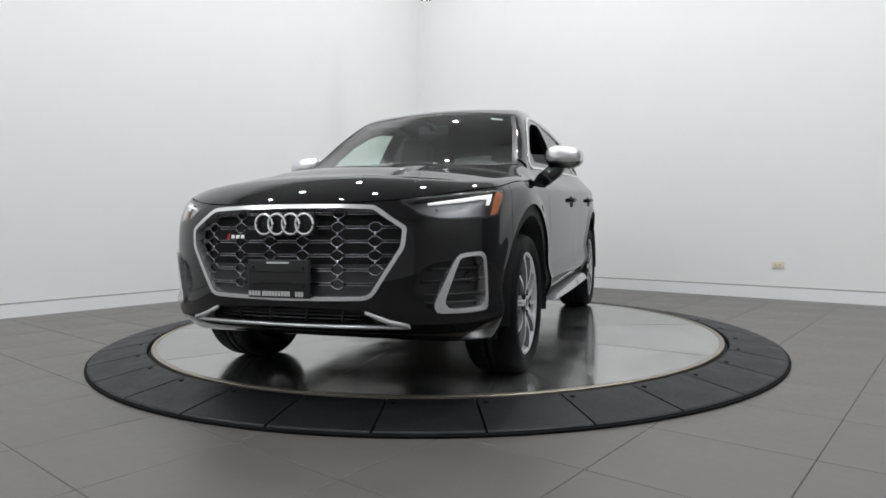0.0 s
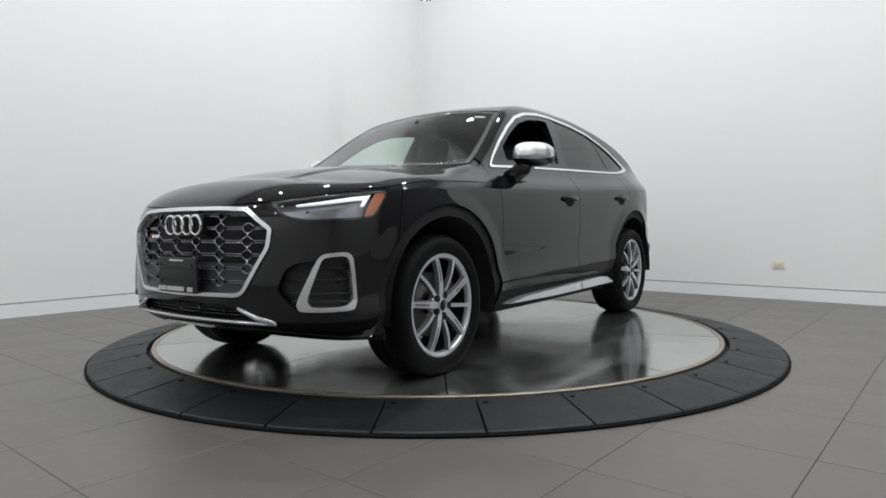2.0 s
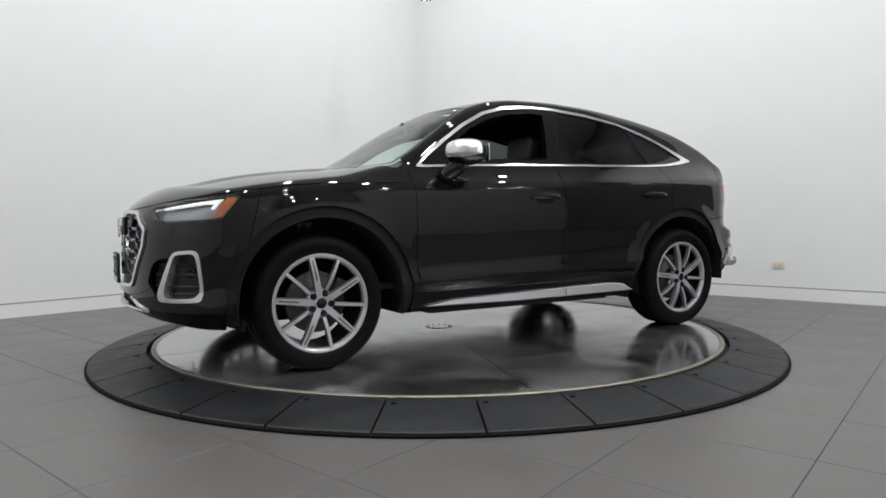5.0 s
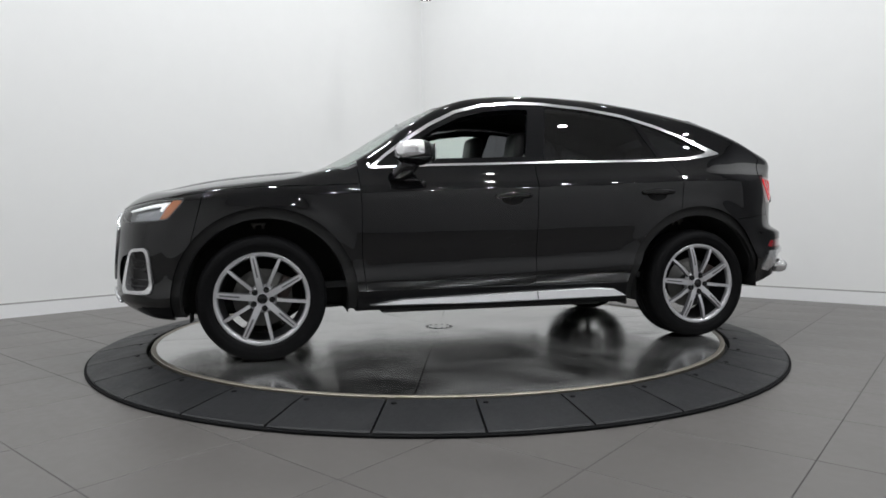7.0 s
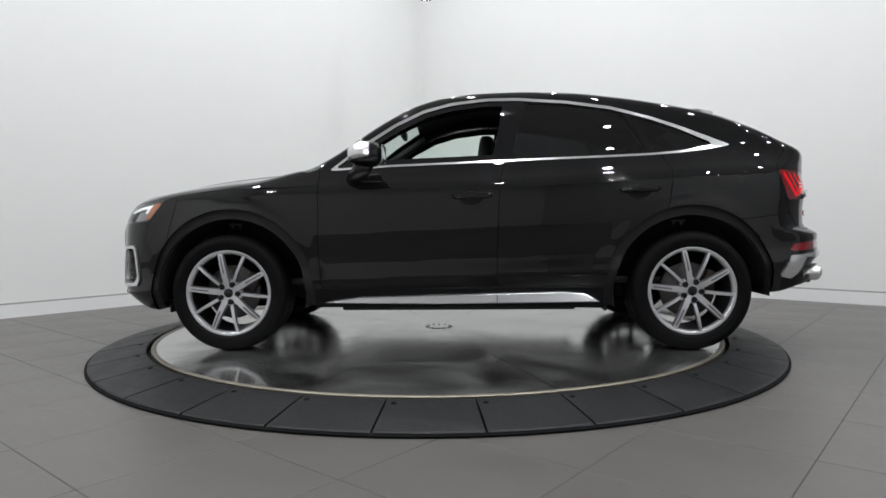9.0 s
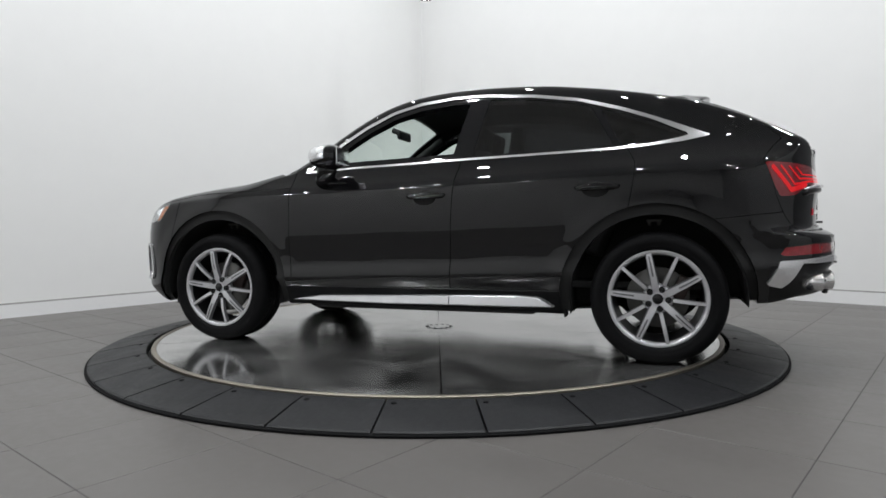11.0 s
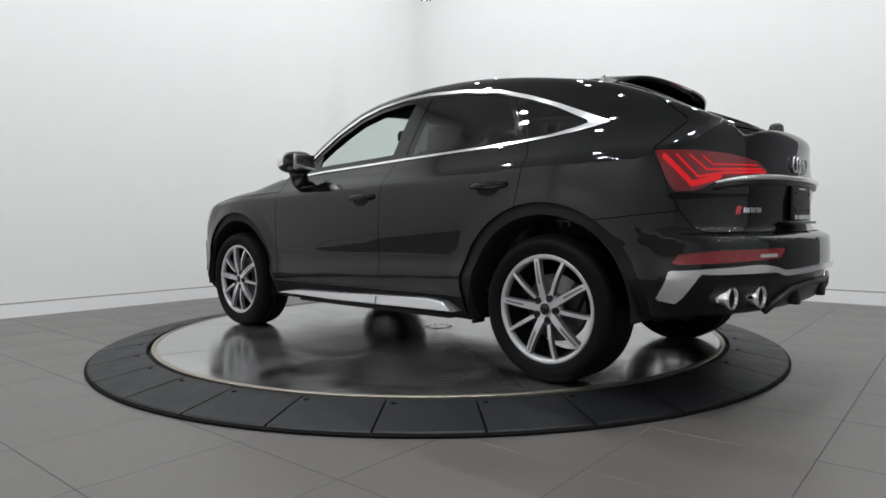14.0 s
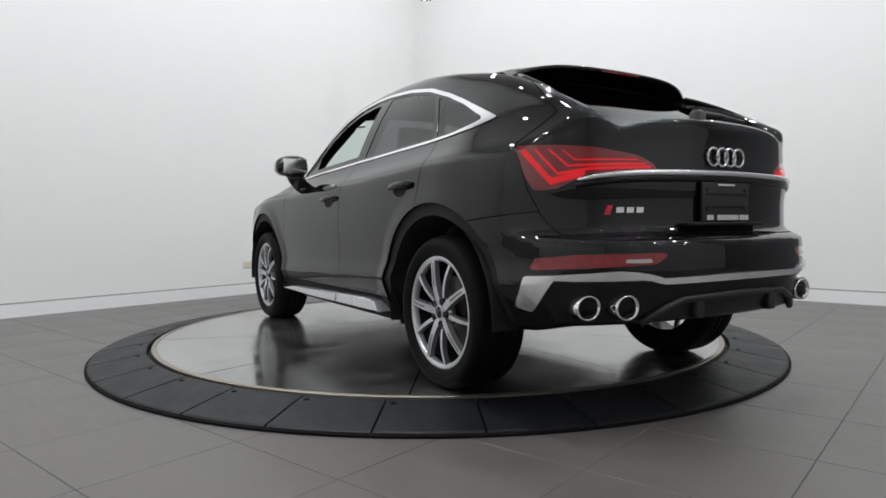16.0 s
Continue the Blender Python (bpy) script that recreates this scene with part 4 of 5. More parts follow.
def build_side_glass(car, half, dlo, s):
    inside, chrome = cut(half, lambda x, y, z: dlo(x, z) + 0.014 + 0.006 * fade(z - 1.16 - 0.03 * (-x), 0.0, 0.1) + 0.016 * fade(-x, 1.50, 1.80))
    panel("window_trim", chrome, M_BRIGHT, car, "polished bright strip round the side windows", 0.005, 0.012)
    def lean(x0, z0, x1, z1):
        return lambda x, z: x - (x0 + (z - z0) * (x1 - x0) / (z1 - z0))
    b1, b2 = lean(-0.372, 1.156, -0.453, 1.519), lean(-0.494, 1.154, -0.58, 1.545)
    c1, c2 = lean(-1.345, 1.184, -1.190, 1.473), lean(-1.385, 1.184, -1.230, 1.473)
    edge = lambda x, y, z: dlo(x, z) + 0.030
    front = lambda x, y, z: np.maximum.reduce([edge(x, y, z) + 0.022, -b1(x, z), x - 0.60 + 0.75 * (1.2 - z) * 0])
    rear = lambda x, y, z: np.maximum.reduce([edge(x, y, z), b2(x, z), -c1(x, z)])
    quarter = lambda x, y, z: np.maximum(edge(x, y, z), c2(x, z))
    hole, rest = cut(inside, front)
    pane1, rest = cut(rest, rear)
    pane2, rest = cut(rest, quarter)
    # the little fixed corner ahead of the open front window
    corner, hole = cut(hole, lambda x, y, z: 0.36 - x)
    frame_ob = panel("window_frame", rest, M_GLOSSBLACK, car, "gloss black pillar and window frames", -0.003, 0.045)
    panel("quarter_window", corner, M_GLOSSBLACK, frame_ob, "", -0.006, 0.01)
    panel("door_window", pane1, M_TINT, frame_ob, "dark tinted rear door window", -0.006, 0.0)
    panel("quarter_window", pane2, M_TINT, frame_ob, "dark tinted rear quarter window", -0.006, 0.0)
    if s < 0:
        panel("door_window", hole, M_SCREEN, frame_ob, "clear front door window", -0.006, 0.0)


def build_tail_lamp(car, mesh, sdf, s):
    lens = panel("tail_lamp", mesh, M_REDLENS, car, "red tail lamp with light guide bars", 0.0, 0.03)
    guides = (([(-1.318, 1.058), (-1.47, 0.938), (-1.64, 0.968)], 0.013), ([(-1.385, 1.064), (-1.505, 0.968), (-1.68, 0.985), (-2.0, 0.992)], 0.0055), ([(-1.46, 1.062), (-1.56, 0.998), (-1.97, 1.004)], 0.0045),
              ([(-1.535, 1.058), (-1.60, 1.020), (-1.93, 1.020)], 0.003))
    mesh = refine(mesh, 3)
    for g, w in guides:
        o = stroke(g, w)
        one, _ = cut(mesh, lambda x, y, z: o(tail_u(x, y), z))
        panel("light_guide", one, M_REDGLOW, lens, "glowing red light guide", 0.0025, 0.004)


def build_handle(door, x, z, s):
    """A bowed grip standing off a dark disc that paints the shade of a scoop."""
    n = 15
    pts = []
    for k in range(n):
        t = k / (n - 1)
        q = x + 0.118 - 0.236 * t
        bow = math.sin(math.pi * t) ** 0.4 * 0.034
        pts.append((q, s * (float(side_y(q, z)) - 0.008 + bow), z + 0.006 + 0.006 * (t - 0.5)))
    hob = shape("door_handle", *tube(pts, lambda t: 0.010 + 0.009 * math.sin(math.pi * t) ** 0.5, 12), M_PAINT, door, "gloss black door handle", True)
    # No scoop is cut: a dark disc on the door carries its shade.
    rings = [(1.0, 0.0012), (0.96, 0.0034), (0.90, 0.0024), (0.6, 0.0016), (0.0, 0.0012)]
    v, f = [], []
    m = 26
    for share, up in rings:
        for k in range(m):
            a = 2 * math.pi * k / m
            qx, qz = x + 0.008 + 0.072 * share * math.cos(a), z - 0.008 + 0.042 * share * math.sin(a)
            v.append((qx, s * (float(side_y(qx, qz)) + up), qz))
    for r in range(len(rings) - 1):
        for k in range(m):
            q = (r * m + k, r * m + (k + 1) % m, (r + 1) * m + (k + 1) % m, (r + 1) * m + k)
            f.append(q if s < 0 else tuple(reversed(q)))
    shape("recess_shade", v, f, M_DARK, hob, "dark disc painting the shade of the grip scoop", True)


def spoke(a, w0, w1, r0, r1, y_hub, y_rim, thick):
    """One wheel spoke: a tapering bar that bows outwards, with chamfered shoulders. Returns face and body pieces."""
    ca, sa = math.cos(a), math.sin(a)
    n = 7
    face_v, body_v = [], []
    for k in range(n):
        t = k / (n - 1)
        r = r0 + (r1 - r0) * t
        w = w0 + (w1 - w0) * t
        y = y_hub + (y_rim - y_hub) * t + 0.012 * math.sin(math.pi * t)
        for q, dy in ((-w, 0.0), (w, 0.0)):
            face_v.append((r * ca - q * sa, y, r * sa + q * ca))
        for q, dy in ((-w, -0.0006), (-w * 1.35, -thick * 0.8), (w * 1.35, -thick * 0.8), (w, -0.0006)):
            body_v.append((r * ca - q * sa, y + dy, r * sa + q * ca))
    face_f = [(2 * k, 2 * k + 1, 2 * k + 3, 2 * k + 2) for k in range(n - 1)]
    body_f = []
    for k in range(n - 1):
        for j in range(3):
            body_f.append((4 * k + j, 4 * k + j + 1, 4 * k + 5 + j, 4 * k + 4 + j))
    return (face_v, face_f), (body_v, body_f)


def build_wheel(car):
    """Wheel with its outer face towards +y, its middle at the origin; the face plate of the hub lies at y = 0."""
    R = 0.362
    # barrel and lip
    prof = [(0.2385, -0.016), (0.241, 0.000), (0.246, 0.009), (0.253, 0.012), (0.262, 0.014), (0.268, 0.010), (0.268, -0.004)]
    wheel = shape("wheel", *sweep(prof, 72), M_RIM, car, "silver and grey ten-spoke alloy wheel", True)
    shape("barrel", *sweep([(0.225, -0.20), (0.236, -0.10), (0.2395, -0.014)], 72), M_BARREL, wheel, "dark wheel barrel", True)
    # tyre with rounded shoulders, sidewall rib and tread blocks
    prof = [(0.262, 0.004), (0.270, 0.018), (0.288, 0.028), (0.296, 0.0265), (0.300, 0.030), (0.322, 0.029), (0.338, 0.022), (0.349, 0.010), (0.3575, -0.008), (0.3615, -0.025), (R, -0.05),
            (R, -0.086), (0.355, -0.087), (0.355, -0.096), (R, -0.097), (R, -0.128), (0.355, -0.129), (0.355, -0.138), (R, -0.139), (R, -0.175), (0.3615, -0.198), (0.352, -0.222), (0.33, -0.24), (0.28, -0.242), (0.25, -0.22)]
    tyre = shape("tyre", *sweep(prof, 120), M_TYRE, wheel, "black rubber tyre", True)
    blocks = []
    for k in range(60):
        a = 2 * math.pi * k / 60
        for y0, y1, sk in ((-0.022, -0.078, 0.3), (-0.146, -0.196, -0.3)):
            vs = []
            for rr in (0.3585, 0.3635):
                for yy, da in ((y0, 0.0), (y1, 0.02 * sk), (y1, 0.02 * sk + 0.075), (y0, 0.075)):
                    r2 = rr - (0.004 if yy in (-0.022, -0.196) else 0)
                    vs.append((r2 * math.cos(a + da), yy, r2 * math.sin(a + da)))
            blocks.append((vs, [(4, 5, 6, 7), (0, 4, 7, 3), (1, 2, 6, 5), (0, 1, 5, 4), (2, 3, 7, 6)]))
    tagged(shape("tread", *merge(*blocks), M_TYRE, wheel), kind="stuff")
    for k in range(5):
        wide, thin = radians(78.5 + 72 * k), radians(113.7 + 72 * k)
        for a, w0, w1, r0 in ((wide, 0.0185, 0.0135, 0.030), (thin, 0.0095, 0.0080, 0.078)):
            p, q = spoke(a, w0, w1, r0, 0.252, 0.004, 0.010, 0.030)
            shape("spoke", *p, M_RIM, wheel)
            shape("spoke_flank", *q, M_RIMDARK, wheel)
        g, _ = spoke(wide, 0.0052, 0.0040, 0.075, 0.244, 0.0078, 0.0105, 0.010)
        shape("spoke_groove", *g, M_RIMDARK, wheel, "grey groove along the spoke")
    shape("hub", *sweep([(0.0, 0.001), (0.052, 0.001), (0.076, -0.006), (0.082, -0.03), (0.05, -0.05)], 40), M_RIM, wheel, "silver hub", True)
    shape("centre_cap", *sweep([(0.0, 0.012), (0.026, 0.012), (0.030, 0.009), (0.031, 0.0)], 32), M_GLOSSBLACK, wheel, "black centre cap", True)
    shape("cap_ring", *sweep([(0.0285, 0.011), (0.0295, 0.0135), (0.0325, 0.012), (0.033, 0.0)], 32), M_RIM, wheel, "", True)
    for k in range(5):
        a = radians(113.7 + 72 * k)
        c = (0.055 * math.cos(a), 0.0, 0.055 * math.sin(a))
        shape("wheel_bolt", *sweep([(0.0, 0.009), (0.009, 0.010), (0.0120, 0.009), (0.0140, 0.0130), (0.0170, 0.0115), (0.0170, -0.01)], 14, c), M_GLOSSBLACK, wheel, "dark bolt", True)
    shape("brake_disc", *sweep([(0.06, -0.075), (0.09, -0.075), (0.095, -0.085), (0.165, -0.085), (0.168, -0.087), (0.168, -0.11)], 56), M_STEEL, wheel, "grey steel brake disc", True)
    bm = box_bm((0.13, 0.05, 0.075), (-0.125, -0.072, 0.055), 0.012, None)
    bmesh.ops.rotate(bm, cent=(-0.125, -0.072, 0.055), matrix=Matrix.Rotation(radians(66), 3, "Y"), verts=bm.verts)
    part("brake_caliper", bm, M_CALIPER, wheel, "dark brake caliper")
    return wheel


def build_wheels(car):
    first = build_wheel(car)
    first.matrix_basis = pose(HUB_F, 0.868, HUB_Z)
    for x, s in ((HUB_R, 1), (HUB_F, -1), (HUB_R, -1)):
        copy_thing(first, pose(x, s * 0.868, HUB_Z, 0, 0, 0 if s > 0 else 180))
    # wells: dark liners over the wheels
    for (cx, cz) in (ARCH_F, ARCH_R):
        for s in (1, -1):
            v, f = sweep([(0.462, s * 0.895), (0.462, s * 0.52), (0.0, s * 0.52)], 40, (cx, 0, cz), start=-7 if cx > 0 else -12, stop=192 if cx > 0 else 184)
            shape("wheel_well", v, f, M_DARK, car, "black wheel well liner")
    # bracket at the top of each well
    for x in (HUB_F, HUB_R):
        for s in (1, -1):
            bm = box_bm((0.085, 0.05, 0.016), (x + 0.02, s * 0.66, 0.785), 0.005)
            strut = part("suspension_bracket", bm, M_STEEL, car, "grey metal suspension bracket in the wheel well")
            for d in (-0.025, 0.025):
                shape("bracket_bolt", *sweep([(0.0, -0.024), (0.008, -0.024), (0.010, -0.018), (0.010, 0.0)], 10, (x + 0.02 + d, s * 0.66, 0.780), axis="z"), M_STEEL, strut)
    for x, z0 in ((HUB_F, 0.30), (HUB_R, 0.30)):
        v, f = tube([(x, -0.75, HUB_Z), (x, 0.75, HUB_Z)], 0.045, 10)
        shape("axle", v, f, M_DARK, car)
    for x in (1.665, -1.045):
        for s in (1, -1):
            bm = box_bm((0.014, 0.10, 0.055), (x - 0.02, s * 0.77, 0.262), 0.005)
            part("mud_flap", bm, M_DARK, car, "small black rubber flap")


def build_sills(car):
    outer = [(0.645, 0.302), (0.45, 0.331), (0.0, 0.342), (-0.80, 0.361), (-0.925, 0.351), (-1.012, 0.302), (-0.80, 0.300), (0.0, 0.294)]
    for s in (1, -1):
        vs = []
        for x, z in outer:
            t = (z - 0.29) / 0.07
            vs.append((x, s * (0.926 - 0.016 * t), z))
        for x, z in outer:
            vs.append((x, s * 0.84, z + 0.004))
        for x, z in outer:
            t = (z - 0.29) / 0.07
            vs.append((x * 0.985 - 0.003, s * (0.932 - 0.016 * t), 0.327 + (z - 0.327) * 0.80))
        n = len(outer)
        fs = [tuple(range(2 * n, 3 * n))]
        for k in range(n):
            j = (k + 1) % n
            fs += [(2 * n + k, 2 * n + j, j, k), (k, j, n + j, n + k)]
        if s > 0:
            fs = [tuple(reversed(q)) for q in fs]
        blade = shape("side_sill_blade", vs, fs, M_ALU, car, "satin silver blade along the sill")
        v, f = tube([(-0.397, s * 0.922, 0.352), (-0.397, s * 0.934, 0.30)], 0.002, 6)
        shape("blade_joint", v, f, M_DARK, blade)
    bm = box_bm((1.45, 1.60, 0.05), (-0.16, 0, 0.265), 0.015)
    part("floor_pan", bm, M_DARK, car, "dark underbody pan")


def build_mirror(car, s):
    n, m = 20, 14
    verts, faces = [], []
    cx, cy, cz = 0.350, 0.945, 1.190
    for i in range(n):
        a = math.pi * (i / (n - 1) - 0.5)
        for j in range(m * 2):
            b = math.pi * j / m
            c, d = math.cos(a), math.sin(a)
            ex = math.copysign(abs(c * math.cos(b)) ** 0.75, math.cos(b))
            ey = math.copysign(abs(d) ** 0.70, d)
            ez = math.copysign(abs(c * math.sin(b)) ** 0.75, math.sin(b))
            x = cx + (0.128 if ex > 0 else 0.078) * ex + 0.02 * (1 - ey) * 0.5
            z = cz + (0.076 if ez > 0 else 0.072) * ez * (1 - 0.12 * ey) + 0.004
            verts.append((x, s * (cy + 0.118 * ey), z))
    for i in range(n - 1):
        for j in range(2 * m):
            q = (i * 2 * m + j, i * 2 * m + (j + 1) % (2 * m), (i + 1) * 2 * m + (j + 1) % (2 * m), (i + 1) * 2 * m + j)
            faces.append(q if s < 0 else tuple(reversed(q)))
    v, t = np.array(verts), []
    for q in faces:
        t += [(q[0], q[1], q[2]), (q[0], q[2], q[3])]
    mesh = (v, np.array(t))
    cap, low = cut(mesh, lambda x, y, z: np.maximum(1.186 - 0.10 * (np.abs(y) - 0.945) - 0.20 * (x - 0.35) - z, 0.345 - x))
    base = shape("door_mirror", low[0], low[1], M_GLOSSBLACK, car, "door mirror with silver cap and black foot", True)
    shape("mirror_cap", cap[0] + np.array([0.002, 0, 0.002]), cap[1], M_CHROME, base, "satin silver mirror cap", True)
    bm = box_bm((0.006, 0.165, 0.100), (0.273, s * 0.945, 1.194), 0.002)
    bmesh.ops.bevel(bm, geom=[e for e in bm.edges if abs(e.verts[0].co.x - e.verts[1].co.x) > 0.002], offset=0.02, segments=3, affect="EDGES")
    part("mirror_glass", bm, M_BRIGHT, base, "mirror glass")
    pts = [(0.47, s * 0.815, 1.050), (0.45, s * 0.850, 1.072), (0.42, s * 0.885, 1.105), (0.39, s * 0.915, 1.150)]
    shape("mirror_foot", *tube(pts, lambda q: 0.058 + 0.006 * q, 14, flat=0.8), M_GLOSSBLACK, base, "", True)
    pts = [(0.30, s * 0.850, 1.036), (0.38, s * 0.853, 1.040), (0.47, s * 0.848, 1.045)]
    shape("mirror_foot", *tube(pts, lambda q: 0.006 + 0.016 * q, 10), M_GLOSSBLACK, base, "", True)


def build_tail(car):
    # roof spoiler
    ys = np.linspace(-0.60, 0.60, 25)
    rows = []
    for y in ys:
        k = abs(y) / 0.60
        root_x = -1.56 - 0.05 * k
        root = float(roof_line(root_x)) - 0.085 * y * y
        tip_x = -1.875 + 0.10 * k ** 4
        tip_z = 1.524 - 0.020 * k ** 2 - 0.050 * k ** 6
        mid_x = (root_x + tip_x) / 2
        mid_z = (root + tip_z) / 2 + 0.012
        back_x = -1.69 + 0.02 * k ** 2
        back_z = float(roof_line(back_x)) - 0.085 * y * y - 0.012 - 0.024 * (1 - k ** 4)
        rows.append([(root_x, y, root - 0.004), (mid_x, y, mid_z), (tip_x + 0.01, y, tip_z + 0.002), (tip_x, y, tip_z - 0.006), (tip_x + 0.010, y, tip_z - 0.018), (-1.845 + 0.08 * k ** 3, y, tip_z - 0.022), (back_x, y, back_z)])
    n = len(rows[0])
    v = [q for r in rows for q in r]
    f = [(i * n + j, i * n + j + 1, (i + 1) * n + j + 1, (i + 1) * n + j) for i in range(len(rows) - 1) for j in range(n - 1)]
    f += [tuple(range(n)), tuple((len(rows) - 1) * n + j for j in reversed(range(n)))]
    spoiler = shape("roof_spoiler", v, f, M_PAINT, car, "gloss black roof spoiler over the rear window", True)
    bm = box_bm((0.008, 0.26, 0.010), (-1.874, 0, 1.510), 0.002)
    part("brake_light", bm, M_REDLENS, spoiler, "dark red high brake light")
    for s in (1, -1):
        pts = [(-1.80 - 0.46 * t, s * (0.575 + 0.075 * t), float(roof_line(-1.80 - 0.46 * t)) - 0.085 * 0.36 - 0.002 - 0.01 * t) for t in np.linspace(0, 1, 9)]
        shape("spoiler_fin", *tube(pts, lambda q: 0.015 - 0.009 * q, 8), M_PAINT, spoiler, "gloss black side fin by the rear window", True)
    # aerial fin
    v = [(-1.30, 0.022, 1.582), (-1.30, -0.022, 1.582), (-1.43, 0.02, 1.562), (-1.43, -0.02, 1.562), (-1.415, 0.004, 1.650), (-1.415, -0.004, 1.650), (-1.38, 0.006, 1.630), (-1.38, -0.006, 1.630)]
    f = [(0, 2, 4, 6), (1, 7, 5, 3), (2, 3, 5, 4), (4, 5, 7, 6), (0, 6, 7, 1)]
    shape("aerial_fin", v, f, M_PAINT, car, "small black aerial fin")
    # rear wiper
    pts = [(-2.375, 0.06, 1.222), (-2.36, 0.0, 1.240), (-2.33, -0.14, 1.247), (-2.30, -0.30, 1.246)]
    wiper = shape("rear_wiper", *tube(pts, lambda q: 0.016 - 0.009 * q, 8), M_PLASTIC, car, "black rear wiper arm and blade", True)
    pts = [(-2.345, -0.02, 1.232), (-2.31, -0.2, 1.246), (-2.27, -0.40, 1.250)]
    shape("wiper_blade", *tube(pts, 0.008, 6), M_PLASTIC, wiper, "", True)
    shape("wiper_motor_cap", *sweep([(0.0, 0.035), (0.022, 0.033), (0.032, 0.02), (0.036, -0.06)], 18, (-2.37, 0.07, 1.215), axis="z"), M_PLASTIC, wiper, "", True)
    # bright bar across the tailgate
    pts = []
    for y in np.linspace(-0.69, 0.69, 41):
        k = abs(y) / 0.69
        z = 0.974 - 0.010 * k ** 2 - 0.022 * k ** 8
        pts.append((float(rear_x(y, z)) - 0.018 + 0.016 * k ** 6, y, z))
    shape("tailgate_bar", *tube(pts, lambda q: 0.0125 - 0.006 * abs(2 * q - 1) ** 8, 10), M_CHROME, car, "satin silver bar across the tailgate", True)
    pts = [(x + 0.010, y, z - 0.022) for x, y, z in pts]
    shape("bar_ledge", *tube(pts, 0.014, 8), M_TRIM, car, "black ledge under the bar", True)
    for k in range(4):
        y = 0.081 - 0.054 * k
        x = float(rear_x(y, 1.044)) - 0.008 - 0.002 * (k % 2)
        loop = [(x, y + 0.036 * math.cos(a), 1.044 + 0.037 * math.sin(a)) for a in np.linspace(0, 2 * math.pi, 36, endpoint=False)]
        shape("emblem_ring", *tube(loop, 0.0052, 8, True), M_CHROME, car, "satin chrome ring", True)
    badge(car, lambda y, z: float(rear_x(y, z)) - 0.002, 0.603, 0.825, -1, 0.155, 0.030)
    bm = box_bm((0.016, 0.305, 0.160), (0, 0, 0), 0.005)
    plate = part("plate_holder", bm, M_PLASTIC, car, "black plate holder with small pale lettering bars")
    plate.location = (float(rear_x(0.02, 0.86)) - 0.012, 0.020, 0.858)
    plate_bars(plate, -1)
    bm = box_bm((0.04, 0.5, 0.012), (float(rear_x(0.0, 0.765)) - 0.006, 0.02, 0.768), 0.004)
    part("plate_ledge", bm, M_TRIM, car, "dark ledge under the plate")
    # twin oval tailpipes on each side
    for s in (1, -1):
        for y, x in ((0.708, -2.384), (0.582, -2.460)):
            v, f = sweep([(0.040, 0.10), (0.046, 0.10), (0.050, 0.01), (0.049, 0.0), (0.046, -0.002), (0.041, 0.003), (0.039, 0.02), (0.038, 0.09)], 36, axis="x")
            v = [(q[0] + x, q[1] * 1.22 + s * y + q[0] * 0.10 * -s, q[2] * 0.98 + 0.455) for q in v]
            pipe = shape("tailpipe", v, f, M_BRIGHT, car, "chrome oval tailpipe", True)
            v, f = sweep([(0.0, 0.07), (0.041, 0.07), (0.041, 0.0)], 24, axis="x")
            v = [(q[0] + x + 0.01, q[1] * 1.15 + s * y, q[2] * 0.94 + 0.455) for q in v]
            shape("pipe_bore", v, f, M_DARK, pipe)
    # diffuser: a raised frame with two upright fins
    pts = []
    for y, z in ((0.50, 0.385), (0.43, 0.435), (0.33, 0.475), (0.0, 0.485), (-0.33, 0.475), (-0.43, 0.435), (-0.50, 0.385)):
        pts.append((float(rear_x(y, z)) + 0.016, y, z))
    diff = shape("diffuser", *tube(pts, 0.016, 8), M_PLASTIC, car, "black plastic diffuser with upright fins", True)
    for y in (-0.24, 0.24):
        bm = box_bm((0.04, 0.045, 0.075), (float(rear_x(y, 0.42)) + 0.020, y, 0.432), 0.008)
        part("diffuser_fin", bm, M_PLASTIC, diff)


